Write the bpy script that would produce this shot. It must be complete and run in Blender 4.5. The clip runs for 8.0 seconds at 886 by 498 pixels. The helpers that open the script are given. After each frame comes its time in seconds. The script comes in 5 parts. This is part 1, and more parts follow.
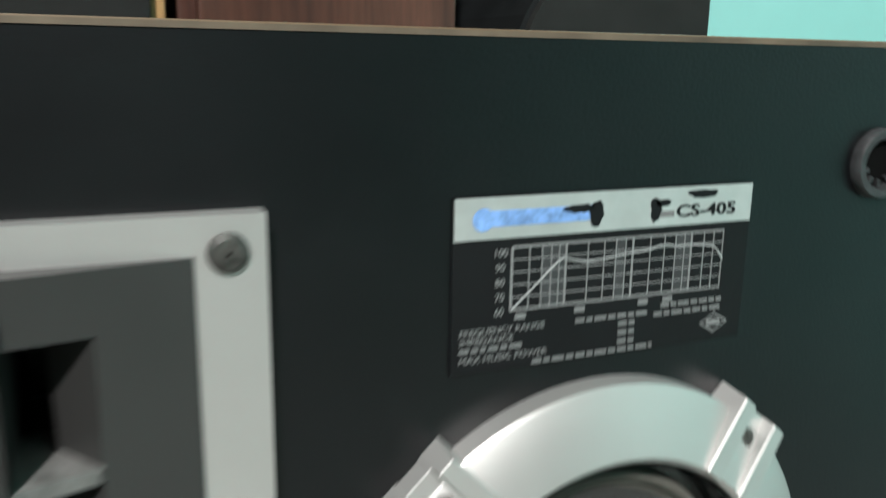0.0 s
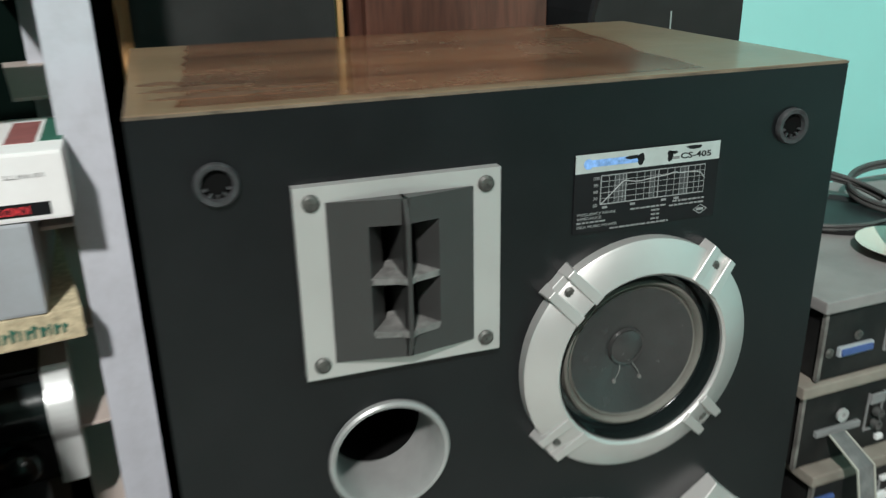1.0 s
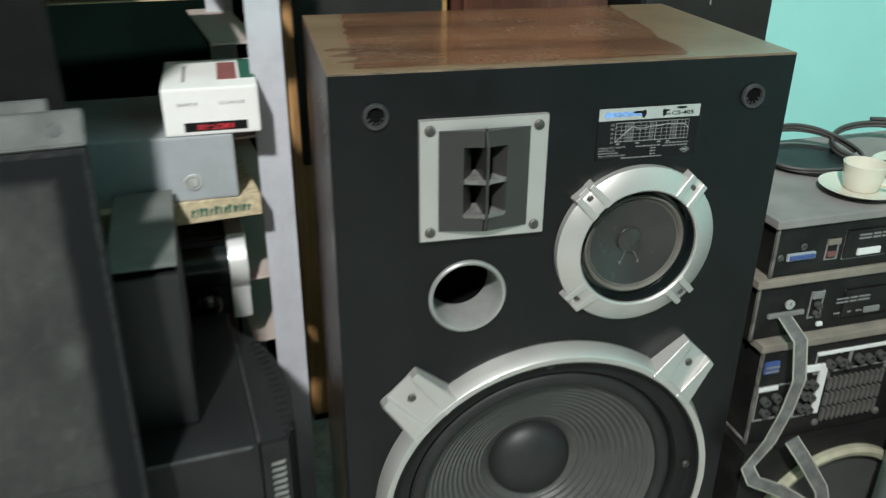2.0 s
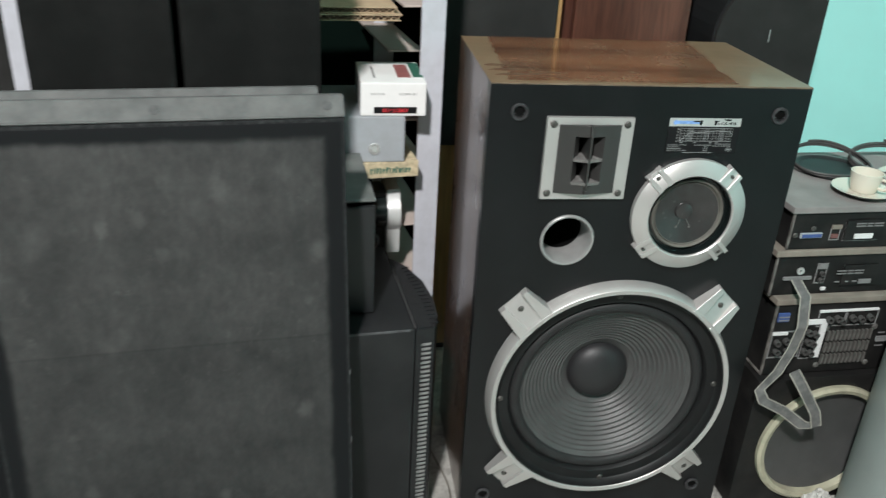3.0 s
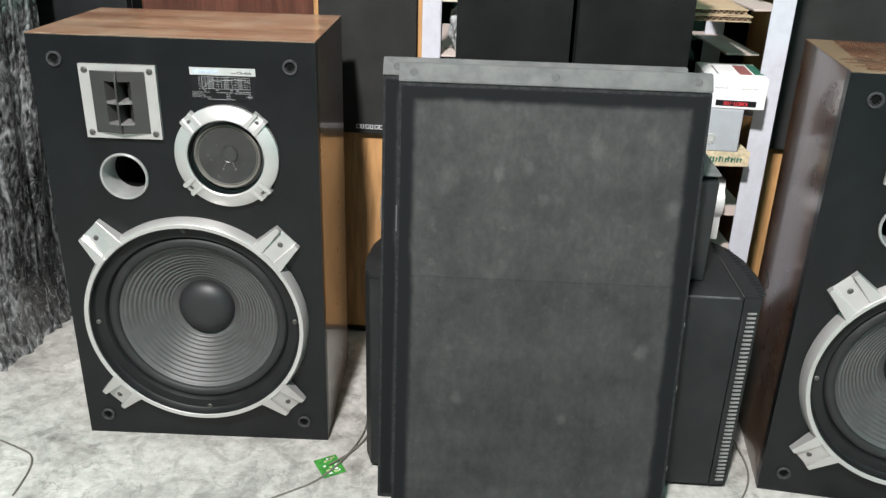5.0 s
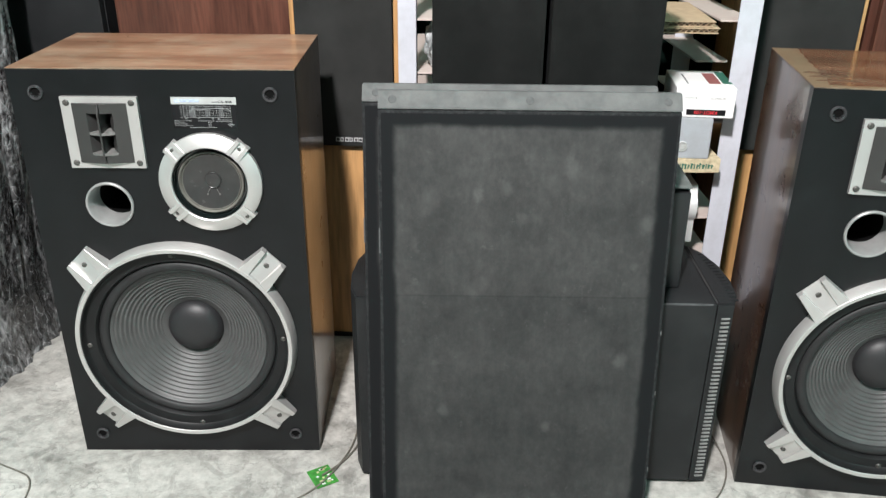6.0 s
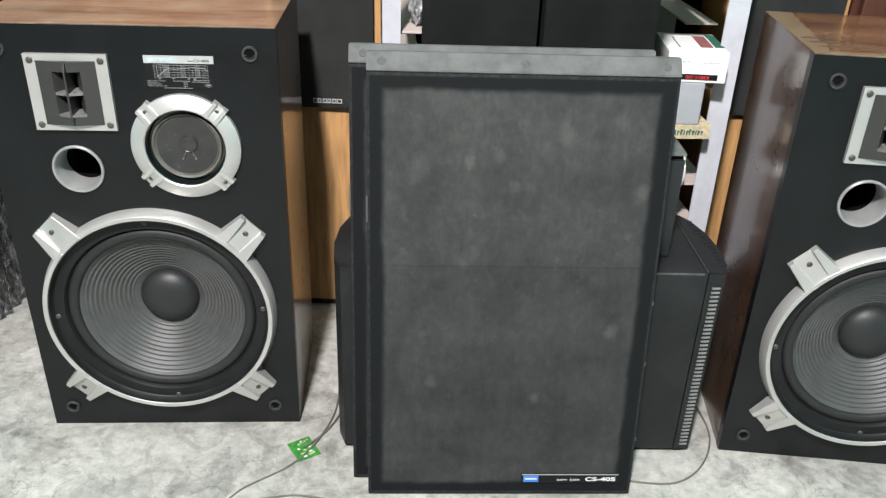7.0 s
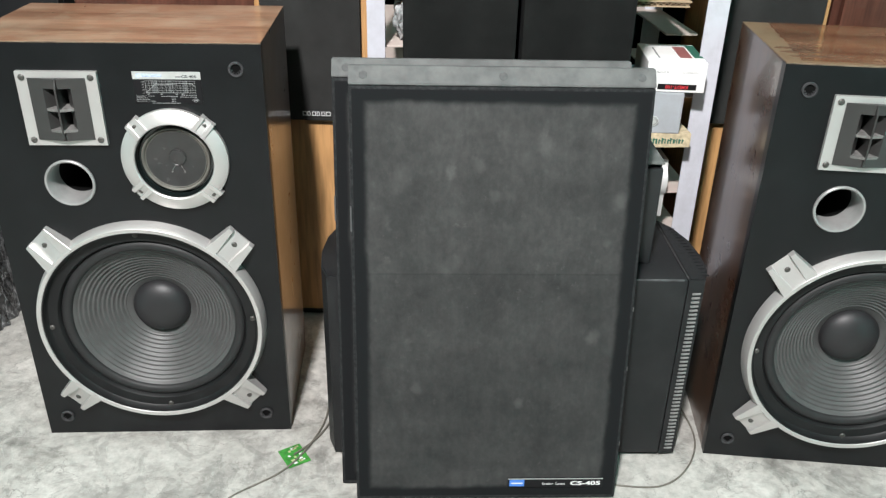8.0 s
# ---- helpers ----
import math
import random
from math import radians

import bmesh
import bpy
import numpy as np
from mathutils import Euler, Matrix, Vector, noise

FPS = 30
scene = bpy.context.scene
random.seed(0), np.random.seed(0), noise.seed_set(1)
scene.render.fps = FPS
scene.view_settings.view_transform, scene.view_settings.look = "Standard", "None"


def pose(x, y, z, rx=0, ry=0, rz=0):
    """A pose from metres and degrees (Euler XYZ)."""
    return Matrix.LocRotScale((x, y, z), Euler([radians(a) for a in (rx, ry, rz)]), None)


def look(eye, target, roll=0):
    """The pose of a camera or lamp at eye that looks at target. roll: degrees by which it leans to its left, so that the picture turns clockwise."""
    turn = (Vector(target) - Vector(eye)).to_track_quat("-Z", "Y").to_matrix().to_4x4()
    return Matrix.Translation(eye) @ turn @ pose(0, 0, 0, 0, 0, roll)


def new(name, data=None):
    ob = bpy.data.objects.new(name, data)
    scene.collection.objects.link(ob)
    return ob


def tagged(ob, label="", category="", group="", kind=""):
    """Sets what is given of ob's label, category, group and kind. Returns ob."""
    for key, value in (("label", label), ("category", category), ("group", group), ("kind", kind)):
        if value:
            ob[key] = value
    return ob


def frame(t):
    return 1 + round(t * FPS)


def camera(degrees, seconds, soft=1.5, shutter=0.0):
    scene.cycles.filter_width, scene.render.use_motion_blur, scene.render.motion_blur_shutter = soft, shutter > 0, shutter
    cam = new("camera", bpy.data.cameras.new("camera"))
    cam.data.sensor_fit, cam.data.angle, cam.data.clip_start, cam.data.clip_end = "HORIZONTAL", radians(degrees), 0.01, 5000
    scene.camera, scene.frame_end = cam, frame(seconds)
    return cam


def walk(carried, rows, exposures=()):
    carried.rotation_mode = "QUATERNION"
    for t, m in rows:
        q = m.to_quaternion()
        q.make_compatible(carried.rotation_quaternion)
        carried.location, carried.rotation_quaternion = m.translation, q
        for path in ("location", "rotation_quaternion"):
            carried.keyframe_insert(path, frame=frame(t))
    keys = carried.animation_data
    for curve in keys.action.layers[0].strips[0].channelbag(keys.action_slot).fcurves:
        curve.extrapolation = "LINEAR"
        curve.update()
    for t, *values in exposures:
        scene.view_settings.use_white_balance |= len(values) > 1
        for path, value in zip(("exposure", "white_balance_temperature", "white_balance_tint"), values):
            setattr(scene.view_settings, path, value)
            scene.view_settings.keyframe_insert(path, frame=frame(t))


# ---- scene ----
cam = camera(56.5, 8.0, soft=1.35, shutter=0.5)
# seconds, place, yaw, pitch, roll
ROWS = [
    (0.0, 0.1377, -0.1698, 0.6195, -22.97, -13.05, -0.94),
    (0.5, 0.0809, -0.2591, 0.6353, -20.63, -16.99, 0.28),
    (1.0, 0.0177, -0.3669, 0.6961, -18.89, -21.04, 1.00),
    (1.5, -0.0179, -0.4589, 0.7341, -16.59, -24.19, 0.98),
    (1.7, -0.0230, -0.5072, 0.7479, -14.86, -24.96, 0.66),
    (2.8, -0.1574, -0.8274, 0.8427, -8.38, -26.55, -2.77),
    (3.0, -0.1705, -0.8812, 0.8570, -6.84, -26.08, -2.80),
    (3.5, -0.1979, -0.9589, 0.8582, -2.56, -25.76, -2.57),
    (4.0, -0.2423, -1.0130, 0.8548, 3.56, -26.07, -1.90),
    (4.5, -0.2965, -1.0447, 0.8195, 8.97, -24.63, -1.66),
    (5.0, -0.3180, -1.0616, 0.8130, 9.87, -23.66, -1.64),
    (5.2, -0.3078, -1.0759, 0.8244, 9.58, -23.12, -1.49),
    (6.3, -0.3365, -1.0548, 0.8805, 7.22, -26.48, -0.36),
    (6.5, -0.3510, -1.0432, 0.8746, 6.37, -27.30, -1.04),
    (7.0, -0.3620, -1.0341, 0.8702, 5.48, -27.97, -1.82),
    (7.5, -0.3403, -1.0476, 0.8768, 5.42, -27.54, -1.53),
    (8.0, -0.3339, -1.0526, 0.8801, 5.44, -27.28, -1.23),
]
walk(cam, [(t, pose(x, y, z, 90 + pitch, roll, yaw)) for t, x, y, z, yaw, pitch, roll in ROWS],
     exposures=[(0.0, -0.09, 6500, 7), (1.0, -0.18, 6500, 5), (1.7, -0.15, 6500, 3), (3.0, -0.06, 6500, 8), (3.5, 0.03, 6500, 9), (4.0, 0.32, 6500, 10), (4.5, 0.44, 6500, 10), (8.0, 0.43, 6500, 10)])

# ---- light ----
world = bpy.data.worlds.new("world")
scene.world = world
world.use_nodes = True
world.node_tree.nodes["Background"].inputs[0].default_value = (0.85, 1.0, 0.93, 1)
world.node_tree.nodes["Background"].inputs[1].default_value = 0.042


def lamp(name, eye, target, size, watts, colour):
    data = bpy.data.lights.new(name, "AREA")
    data.shape, data.size, data.energy, data.color = "DISK", size, watts, colour
    ob = new(name, data)
    ob.matrix_world = look(eye, target)
    return ob


lamp("ceiling_lamp", (-0.6, -1.62, 2.25), (-0.35, 0.0, 0.3), 0.16, 96, (0.985, 0.957, 0.955))


# ---- materials ----
def nodes_of(name):
    m = bpy.data.materials.new(name)
    m.use_nodes = True
    return m, m.node_tree.nodes, m.node_tree.links, m.node_tree.nodes["Principled BSDF"]


def mat(name, colour, rough=0.5, metal=0.0, var=0.15, scale=30.0, bump=0.05, bump_scale=200.0,
        dust=None, dust_amount=0.0, dust_scale=12.0, coat=0.0, spec=0.5, alpha=1.0, stretch=(1, 1, 1)):
    """A surface with tone variation at two scales, fine relief and, where given, dust or stains in patches."""
    m, nd, ln, bs = nodes_of(name)
    co = nd.new("ShaderNodeTexCoord")
    mp = nd.new("ShaderNodeMapping")
    mp.inputs["Scale"].default_value = stretch
    ln.new(co.outputs["Object"], mp.inputs[0])
    n1 = nd.new("ShaderNodeTexNoise")
    n1.inputs["Scale"].default_value, n1.inputs["Detail"].default_value = scale, 6
    ln.new(mp.outputs[0], n1.inputs["Vector"])
    ramp = nd.new("ShaderNodeValToRGB")
    ramp.color_ramp.elements[0].position, ramp.color_ramp.elements[1].position = 0.3, 0.7
    ramp.color_ramp.elements[0].color = tuple(c * (1 - var) for c in colour) + (1,)
    ramp.color_ramp.elements[1].color = tuple(min(1, c * (1 + var)) for c in colour) + (1,)
    ln.new(n1.outputs[0], ramp.inputs[0])
    out = ramp.outputs[0]
    if dust:
        n2 = nd.new("ShaderNodeTexNoise")
        n2.inputs["Scale"].default_value, n2.inputs["Detail"].default_value, n2.inputs["Roughness"].default_value = dust_scale, 8, 0.65
        ln.new(co.outputs["Object"], n2.inputs["Vector"])
        r2 = nd.new("ShaderNodeMapRange")
        r2.inputs[1].default_value, r2.inputs[2].default_value = 0.42, 0.72
        r2.inputs[3].default_value, r2.inputs[4].default_value = 0.0, dust_amount
        ln.new(n2.outputs[0], r2.inputs[0])
        mx = nd.new("ShaderNodeMix")
        mx.data_type = "RGBA"
        ln.new(r2.outputs[0], mx.inputs[0])
        ln.new(out, mx.inputs[6])
        mx.inputs[7].default_value = (*dust, 1)
        out = mx.outputs[2]
    ln.new(out, bs.inputs["Base Color"])
    n3 = nd.new("ShaderNodeTexNoise")
    n3.inputs["Scale"].default_value, n3.inputs["Detail"].default_value = bump_scale, 4
    ln.new(mp.outputs[0], n3.inputs["Vector"])
    bp = nd.new("ShaderNodeBump")
    bp.inputs["Strength"].default_value, bp.inputs["Distance"].default_value = bump, 0.002
    ln.new(n3.outputs[0], bp.inputs["Height"])
    ln.new(bp.outputs[0], bs.inputs["Normal"])
    rr = nd.new("ShaderNodeMapRange")
    rr.inputs[3].default_value, rr.inputs[4].default_value = max(0.02, rough - 0.08), min(1, rough + 0.08)
    ln.new(n1.outputs[0], rr.inputs[0])
    ln.new(rr.outputs[0], bs.inputs["Roughness"])
    bs.inputs["Metallic"].default_value = metal
    bs.inputs["Coat Weight"].default_value = coat
    bs.inputs["Specular IOR Level"].default_value = spec
    bs.inputs["Alpha"].default_value = alpha
    return m


def wood(name, dark, light, scale, rough, along="x", coat=0.3, dust=None, dust_amount=0.0):
    """Veneer: grain drawn out along one axis, with darker lines and uneven tone."""
    m, nd, ln, bs = nodes_of(name)
    co = nd.new("ShaderNodeTexCoord")
    mp = nd.new("ShaderNodeMapping")
    s = {"x": (1.2, 14, 14), "y": (14, 1.2, 14), "z": (14, 14, 1.2)}[along]
    mp.inputs["Scale"].default_value = s
    ln.new(co.outputs["Object"], mp.inputs[0])
    n1 = nd.new("ShaderNodeTexNoise")
    n1.inputs["Scale"].default_value, n1.inputs["Detail"].default_value, n1.inputs["Distortion"].default_value = scale, 8, 0.6
    ln.new(mp.outputs[0], n1.inputs["Vector"])
    ramp = nd.new("ShaderNodeValToRGB")
    e = ramp.color_ramp.elements
    e[0].position, e[0].color = 0.28, (*dark, 1)
    e[1].position, e[1].color = 0.68, (*light, 1)
    ln.new(n1.outputs[0], ramp.inputs[0])
    n4 = nd.new("ShaderNodeTexNoise")
    n4.inputs["Scale"].default_value, n4.inputs["Detail"].default_value = scale * 7, 3
    ln.new(mp.outputs[0], n4.inputs["Vector"])
    r4 = nd.new("ShaderNodeMapRange")
    r4.inputs[1].default_value, r4.inputs[2].default_value, r4.inputs[3].default_value, r4.inputs[4].default_value = 0.35, 0.6, 0.72, 1.05
    ln.new(n4.outputs[0], r4.inputs[0])
    mu = nd.new("ShaderNodeMix")
    mu.data_type, mu.blend_type = "RGBA", "MULTIPLY"
    mu.inputs[0].default_value = 1
    ln.new(ramp.outputs[0], mu.inputs[6])
    ln.new(r4.outputs[0], mu.inputs[7])
    out = mu.outputs[2]
    n2 = nd.new("ShaderNodeTexNoise")
    n2.inputs["Scale"].default_value, n2.inputs["Detail"].default_value, n2.inputs["Roughness"].default_value = 9, 8, 0.7
    ln.new(co.outputs["Object"], n2.inputs["Vector"])
    if dust:
        r2 = nd.new("ShaderNodeMapRange")
        r2.inputs[1].default_value, r2.inputs[2].default_value = 0.45, 0.75
        r2.inputs[3].default_value, r2.inputs[4].default_value = 0.0, dust_amount
        ln.new(n2.outputs[0], r2.inputs[0])
        mx = nd.new("ShaderNodeMix")
        mx.data_type = "RGBA"
        ln.new(r2.outputs[0], mx.inputs[0])
        ln.new(out, mx.inputs[6])
        mx.inputs[7].default_value = (*dust, 1)
        out = mx.outputs[2]
    ln.new(out, bs.inputs["Base Color"])
    rr = nd.new("ShaderNodeMapRange")
    rr.inputs[3].default_value, rr.inputs[4].default_value = max(0.05, rough - 0.12), min(1, rough + 0.15)
    ln.new(n2.outputs[0], rr.inputs[0])
    ln.new(rr.outputs[0], bs.inputs["Roughness"])
    bp = nd.new("ShaderNodeBump")
    bp.inputs["Strength"].default_value, bp.inputs["Distance"].default_value = 0.025, 0.001
    ln.new(n4.outputs[0], bp.inputs["Height"])
    ln.new(bp.outputs[0], bs.inputs["Normal"])
    bs.inputs["Coat Weight"].default_value, bs.inputs["Coat Roughness"].default_value = coat, 0.09
    return m


BAFFLE = mat("charcoal_baffle_paint", (0.0034, 0.0041, 0.0050), 0.37, var=0.25, scale=8, bump=0.06, bump_scale=900, spec=0.37, dust=(0.011, 0.0125, 0.0138), dust_amount=0.35, dust_scale=18)
SILVER = mat("silver_paint", (0.56, 0.543, 0.53), 0.4, metal=0.6, var=0.05, scale=20, bump=0.03, bump_scale=1500)
SILVER_SIDE = mat("dull_silver", (0.46, 0.48, 0.47), 0.45, metal=0.4, var=0.08, scale=40)
VANE = mat("dusty_horn_vane", (0.12, 0.118, 0.113), 0.5, var=0.3, scale=150, dust=(0.27, 0.265, 0.255), dust_amount=0.6, dust_scale=120)
HORN = mat("grey_horn_plastic", (0.034, 0.0335, 0.0325), 0.4, var=0.08, scale=30, bump=0.05)
# port silver darkened: the shadow inside the tube is put into this colour
PORT = mat("shaded_port_silver", (0.3, 0.3, 0.295), 0.4, metal=0.25, var=0.1, scale=60)
SCREW = mat("tarnished_screw", (0.075, 0.073, 0.067), 0.5, metal=0.3, var=0.5, scale=300)
CONE = mat("paper_cone", (0.068, 0.0685, 0.068), 0.42, var=0.12, scale=40, bump=0.2, bump_scale=900)
CAP = mat("dust_cap_black", (0.018, 0.018, 0.0195), 0.5, var=0.15, scale=25, bump=0.05)
RUBBER = mat("black_rubber", (0.0075, 0.008, 0.0085), 0.52, var=0.2, scale=30, spec=0.3, dust=(0.05, 0.05, 0.05), dust_amount=0.12)
ROLL = mat("dark_cloth_roll", (0.019, 0.0195, 0.02), 0.55, var=0.2, scale=30, bump=0.15, bump_scale=800, spec=0.35)
MIDCONE = mat("grey_mid_cone", (0.034, 0.0335, 0.033), 0.25, var=0.12, scale=60, bump=0.1, bump_scale=700)
MIDFOAM = mat("beige_foam_roll", (0.12, 0.115, 0.10), 0.7, var=0.15, scale=60)
BLACK = mat("black_plastic", (0.013, 0.014, 0.015), 0.45, var=0.2, scale=20, bump=0.06)
# near-black that paints in the shade deep in the port and sockets
HOLE = mat("shade_black", (0.005, 0.005, 0.005), 0.9, var=0.2, spec=0.05)
PEG = mat("grille_socket", (0.032, 0.032, 0.034), 0.55, var=0.4, scale=200, bump=0.2)
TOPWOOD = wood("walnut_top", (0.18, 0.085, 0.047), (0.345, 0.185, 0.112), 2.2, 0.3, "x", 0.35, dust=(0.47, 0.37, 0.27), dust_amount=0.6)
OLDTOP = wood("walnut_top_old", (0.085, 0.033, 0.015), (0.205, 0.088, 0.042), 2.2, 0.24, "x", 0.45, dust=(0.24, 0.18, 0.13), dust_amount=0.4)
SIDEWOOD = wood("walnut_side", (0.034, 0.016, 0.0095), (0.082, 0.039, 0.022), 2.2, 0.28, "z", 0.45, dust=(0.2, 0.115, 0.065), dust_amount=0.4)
EDGE = mat("bare_edge", (0.12, 0.09, 0.062), 0.7, var=0.55, scale=45)
OAK = wood("light_oak", (0.47, 0.25, 0.10), (0.54, 0.30, 0.125), 1.2, 0.42, "z", 0.15)
REDWOOD = wood("red_brown_veneer", (0.055, 0.02, 0.013), (0.13, 0.05, 0.032), 2.0, 0.4, "z", 0.2)
FRAMECLOTH = mat("black_cloth_edge", (0.012, 0.0132, 0.014), 0.9, var=0.2, scale=40, bump=0.35, bump_scale=1200, dust=(0.06, 0.061, 0.062), dust_amount=0.5, dust_scale=170, spec=0.2)
TOPBEVEL = mat("dusty_grille_top", (0.086, 0.089, 0.088), 0.85, var=0.22, scale=45, bump=0.3, dust=(0.17, 0.17, 0.165), dust_amount=0.5, dust_scale=25)
GRILLEDARK = mat("dark_speaker_cloth", (0.0085, 0.009, 0.0087), 0.9, var=0.15, scale=20, bump=0.4, bump_scale=1500, spec=0.08, dust=(0.021, 0.0215, 0.021), dust_amount=0.45, dust_scale=14)
TOWERCLOTH = mat("grey_black_tower_cloth", (0.026, 0.0265, 0.0255), 0.9, var=0.2, scale=20, bump=0.4, bump_scale=1500, spec=0.2)
EQ = mat("black_vinyl_metal", (0.009, 0.0098, 0.011), 0.5, var=0.15, scale=12, bump=0.25, bump_scale=1100, spec=0.35, dust=(0.045, 0.045, 0.045), dust_amount=0.25)
VENT = mat("grey_vent_slit", (0.2, 0.2, 0.195), 0.6, var=0.3, scale=200)
POST = mat("pale_grey_enamel", (0.52, 0.53, 0.58), 0.5, var=0.06, scale=10, bump=0.05, dust=(0.3, 0.3, 0.31), dust_amount=0.35, dust_scale=40)
SHELF = mat("beige_pink_shelf", (0.52, 0.44, 0.40), 0.6, var=0.1, scale=12, dust=(0.35, 0.3, 0.27), dust_amount=0.5)
CHIP = mat("chipboard_edge", (0.52, 0.44, 0.29), 0.8, var=0.25, scale=180, bump=0.4, bump_scale=400)
DARKCHIP = mat("dark_chipboard", (0.05, 0.042, 0.03), 0.8, var=0.3, scale=150)
CHEEK = mat("brushed_silver", (0.84, 0.85, 0.84), 0.36, metal=0.45, var=0.05, scale=20)
CARD = mat("cardboard", (0.42, 0.31, 0.2), 0.85, var=0.12, scale=60)
PAPER = mat("white_card_box", (0.84, 0.84, 0.83), 0.55, var=0.03, scale=30, dust=(0.55, 0.53, 0.5), dust_amount=0.25)
GREYMETAL = mat("grey_painted_metal", (0.42, 0.45, 0.48), 0.4, var=0.05, scale=25, metal=0.2, dust=(0.3, 0.3, 0.3), dust_amount=0.4, dust_scale=50)
RED = mat("red_print", (0.55, 0.03, 0.04), 0.6, var=0.1)
MAROON = mat("maroon_print", (0.27, 0.1, 0.095), 0.6, var=0.15, scale=100)
GREENP = mat("green_print", (0.03, 0.13, 0.09), 0.6, var=0.1)
INK = mat("black_print", (0.008, 0.008, 0.009), 0.5, var=0.1, spec=0.2)
GREYINK = mat("grey_print", (0.2, 0.2, 0.2), 0.6, var=0.1)
WHITEINK = mat("white_print", (0.7, 0.7, 0.7), 0.6, var=0.05)
DIMINK = mat("dim_print", (0.22, 0.225, 0.225), 0.6, var=0.1)
CURVEINK = mat("curve_print", (0.34, 0.35, 0.35), 0.6, var=0.2, scale=300)
BLUE = mat("blue_print", (0.06, 0.2, 0.62), 0.5, var=0.1)
FADEDBLUE = mat("worn_blue_print", (0.42, 0.5, 0.66), 0.5, var=0.35, scale=400)
PALEBLUE = mat("faded_blue_print", (0.2, 0.36, 0.7), 0.5, var=0.35, scale=400)
BANDINK = mat("band_print", (0.04, 0.042, 0.044), 0.6, var=0.3, scale=300)
GRIDINK = mat("grid_print", (0.25, 0.255, 0.255), 0.6, var=0.1)
SATTOP = mat("dusty_grey_lid", (0.11, 0.12, 0.115), 0.7, var=0.15, scale=20, dust=(0.2, 0.2, 0.19), dust_amount=0.4, dust_scale=20)
ALU = mat("label_aluminium", (0.55, 0.56, 0.55), 0.42, metal=0.5, var=0.08, scale=120, dust=(0.7, 0.72, 0.72), dust_amount=0.3, dust_scale=80)
PLASTER = mat("grey_plaster", (0.34, 0.33, 0.31), 0.85, var=0.1, scale=4, bump=0.1, bump_scale=60)
TEAL = mat("teal_wall_paint", (0.42, 0.82, 0.78), 0.6, var=0.05, scale=5, bump=0.1, bump_scale=60, dust=(0.43, 0.78, 0.74), dust_amount=0.4, dust_scale=3)
RACKDARK = mat("rack_gap_dark", (0.003, 0.007, 0.0055), 0.95, var=0.2, scale=12, spec=0.02)
CEIL = mat("grey_ceiling", (0.55, 0.56, 0.54), 0.9, var=0.05)
DUSTTOP = mat("dusty_amplifier_lid", (0.22, 0.21, 0.205), 0.75, var=0.12, scale=25, dust=(0.32, 0.3, 0.285), dust_amount=0.5, dust_scale=14)
AMPBLACK = mat("dusty_black_panel", (0.009, 0.009, 0.009), 0.6, var=0.2, scale=40, spec=0.25, dust=(0.05, 0.046, 0.042), dust_amount=0.28, dust_scale=30)
TAN = mat("dusty_tan_edge", (0.21, 0.185, 0.155), 0.75, var=0.2, scale=40)
CHINA = mat("cream_china", (0.66, 0.63, 0.54), 0.2, var=0.03, coat=0.4)
CABLE = mat("grey_cable", (0.06, 0.06, 0.058), 0.5, var=0.2, scale=60)
CABLE_PALE = mat("pale_cable", (0.33, 0.32, 0.28), 0.55, var=0.15, scale=60)
WIRE = mat("floor_wire", (0.14, 0.13, 0.11), 0.5, var=0.2, scale=60)
RIBBON = mat("grey_ribbon_cable", (0.1, 0.1, 0.1), 0.5, var=0.15, scale=90, dust=(0.24, 0.235, 0.225), dust_amount=0.7, dust_scale=60)
BRASS = mat("dull_cream_ring", (0.5, 0.48, 0.36), 0.4, metal=0.3, var=0.15, scale=60)
GREYCYL = mat("grey_green_plastic", (0.3, 0.34, 0.33), 0.45, var=0.08, scale=14)
PCB = mat("green_circuit_board", (0.04, 0.22, 0.035), 0.45, var=0.4, scale=120)
GOLD = mat("solder_pads", (0.6, 0.6, 0.35), 0.4, metal=0.4, var=0.2)
CHROME = mat("chrome", (0.7, 0.71, 0.7), 0.3, metal=0.6, var=0.05)
GLOSSY = mat("glossy_black", (0.008, 0.012, 0.012), 0.22, var=0.1, coat=0.5)
RUBY = mat("red_socket", (0.15, 0.065, 0.06), 0.5, var=0.1)


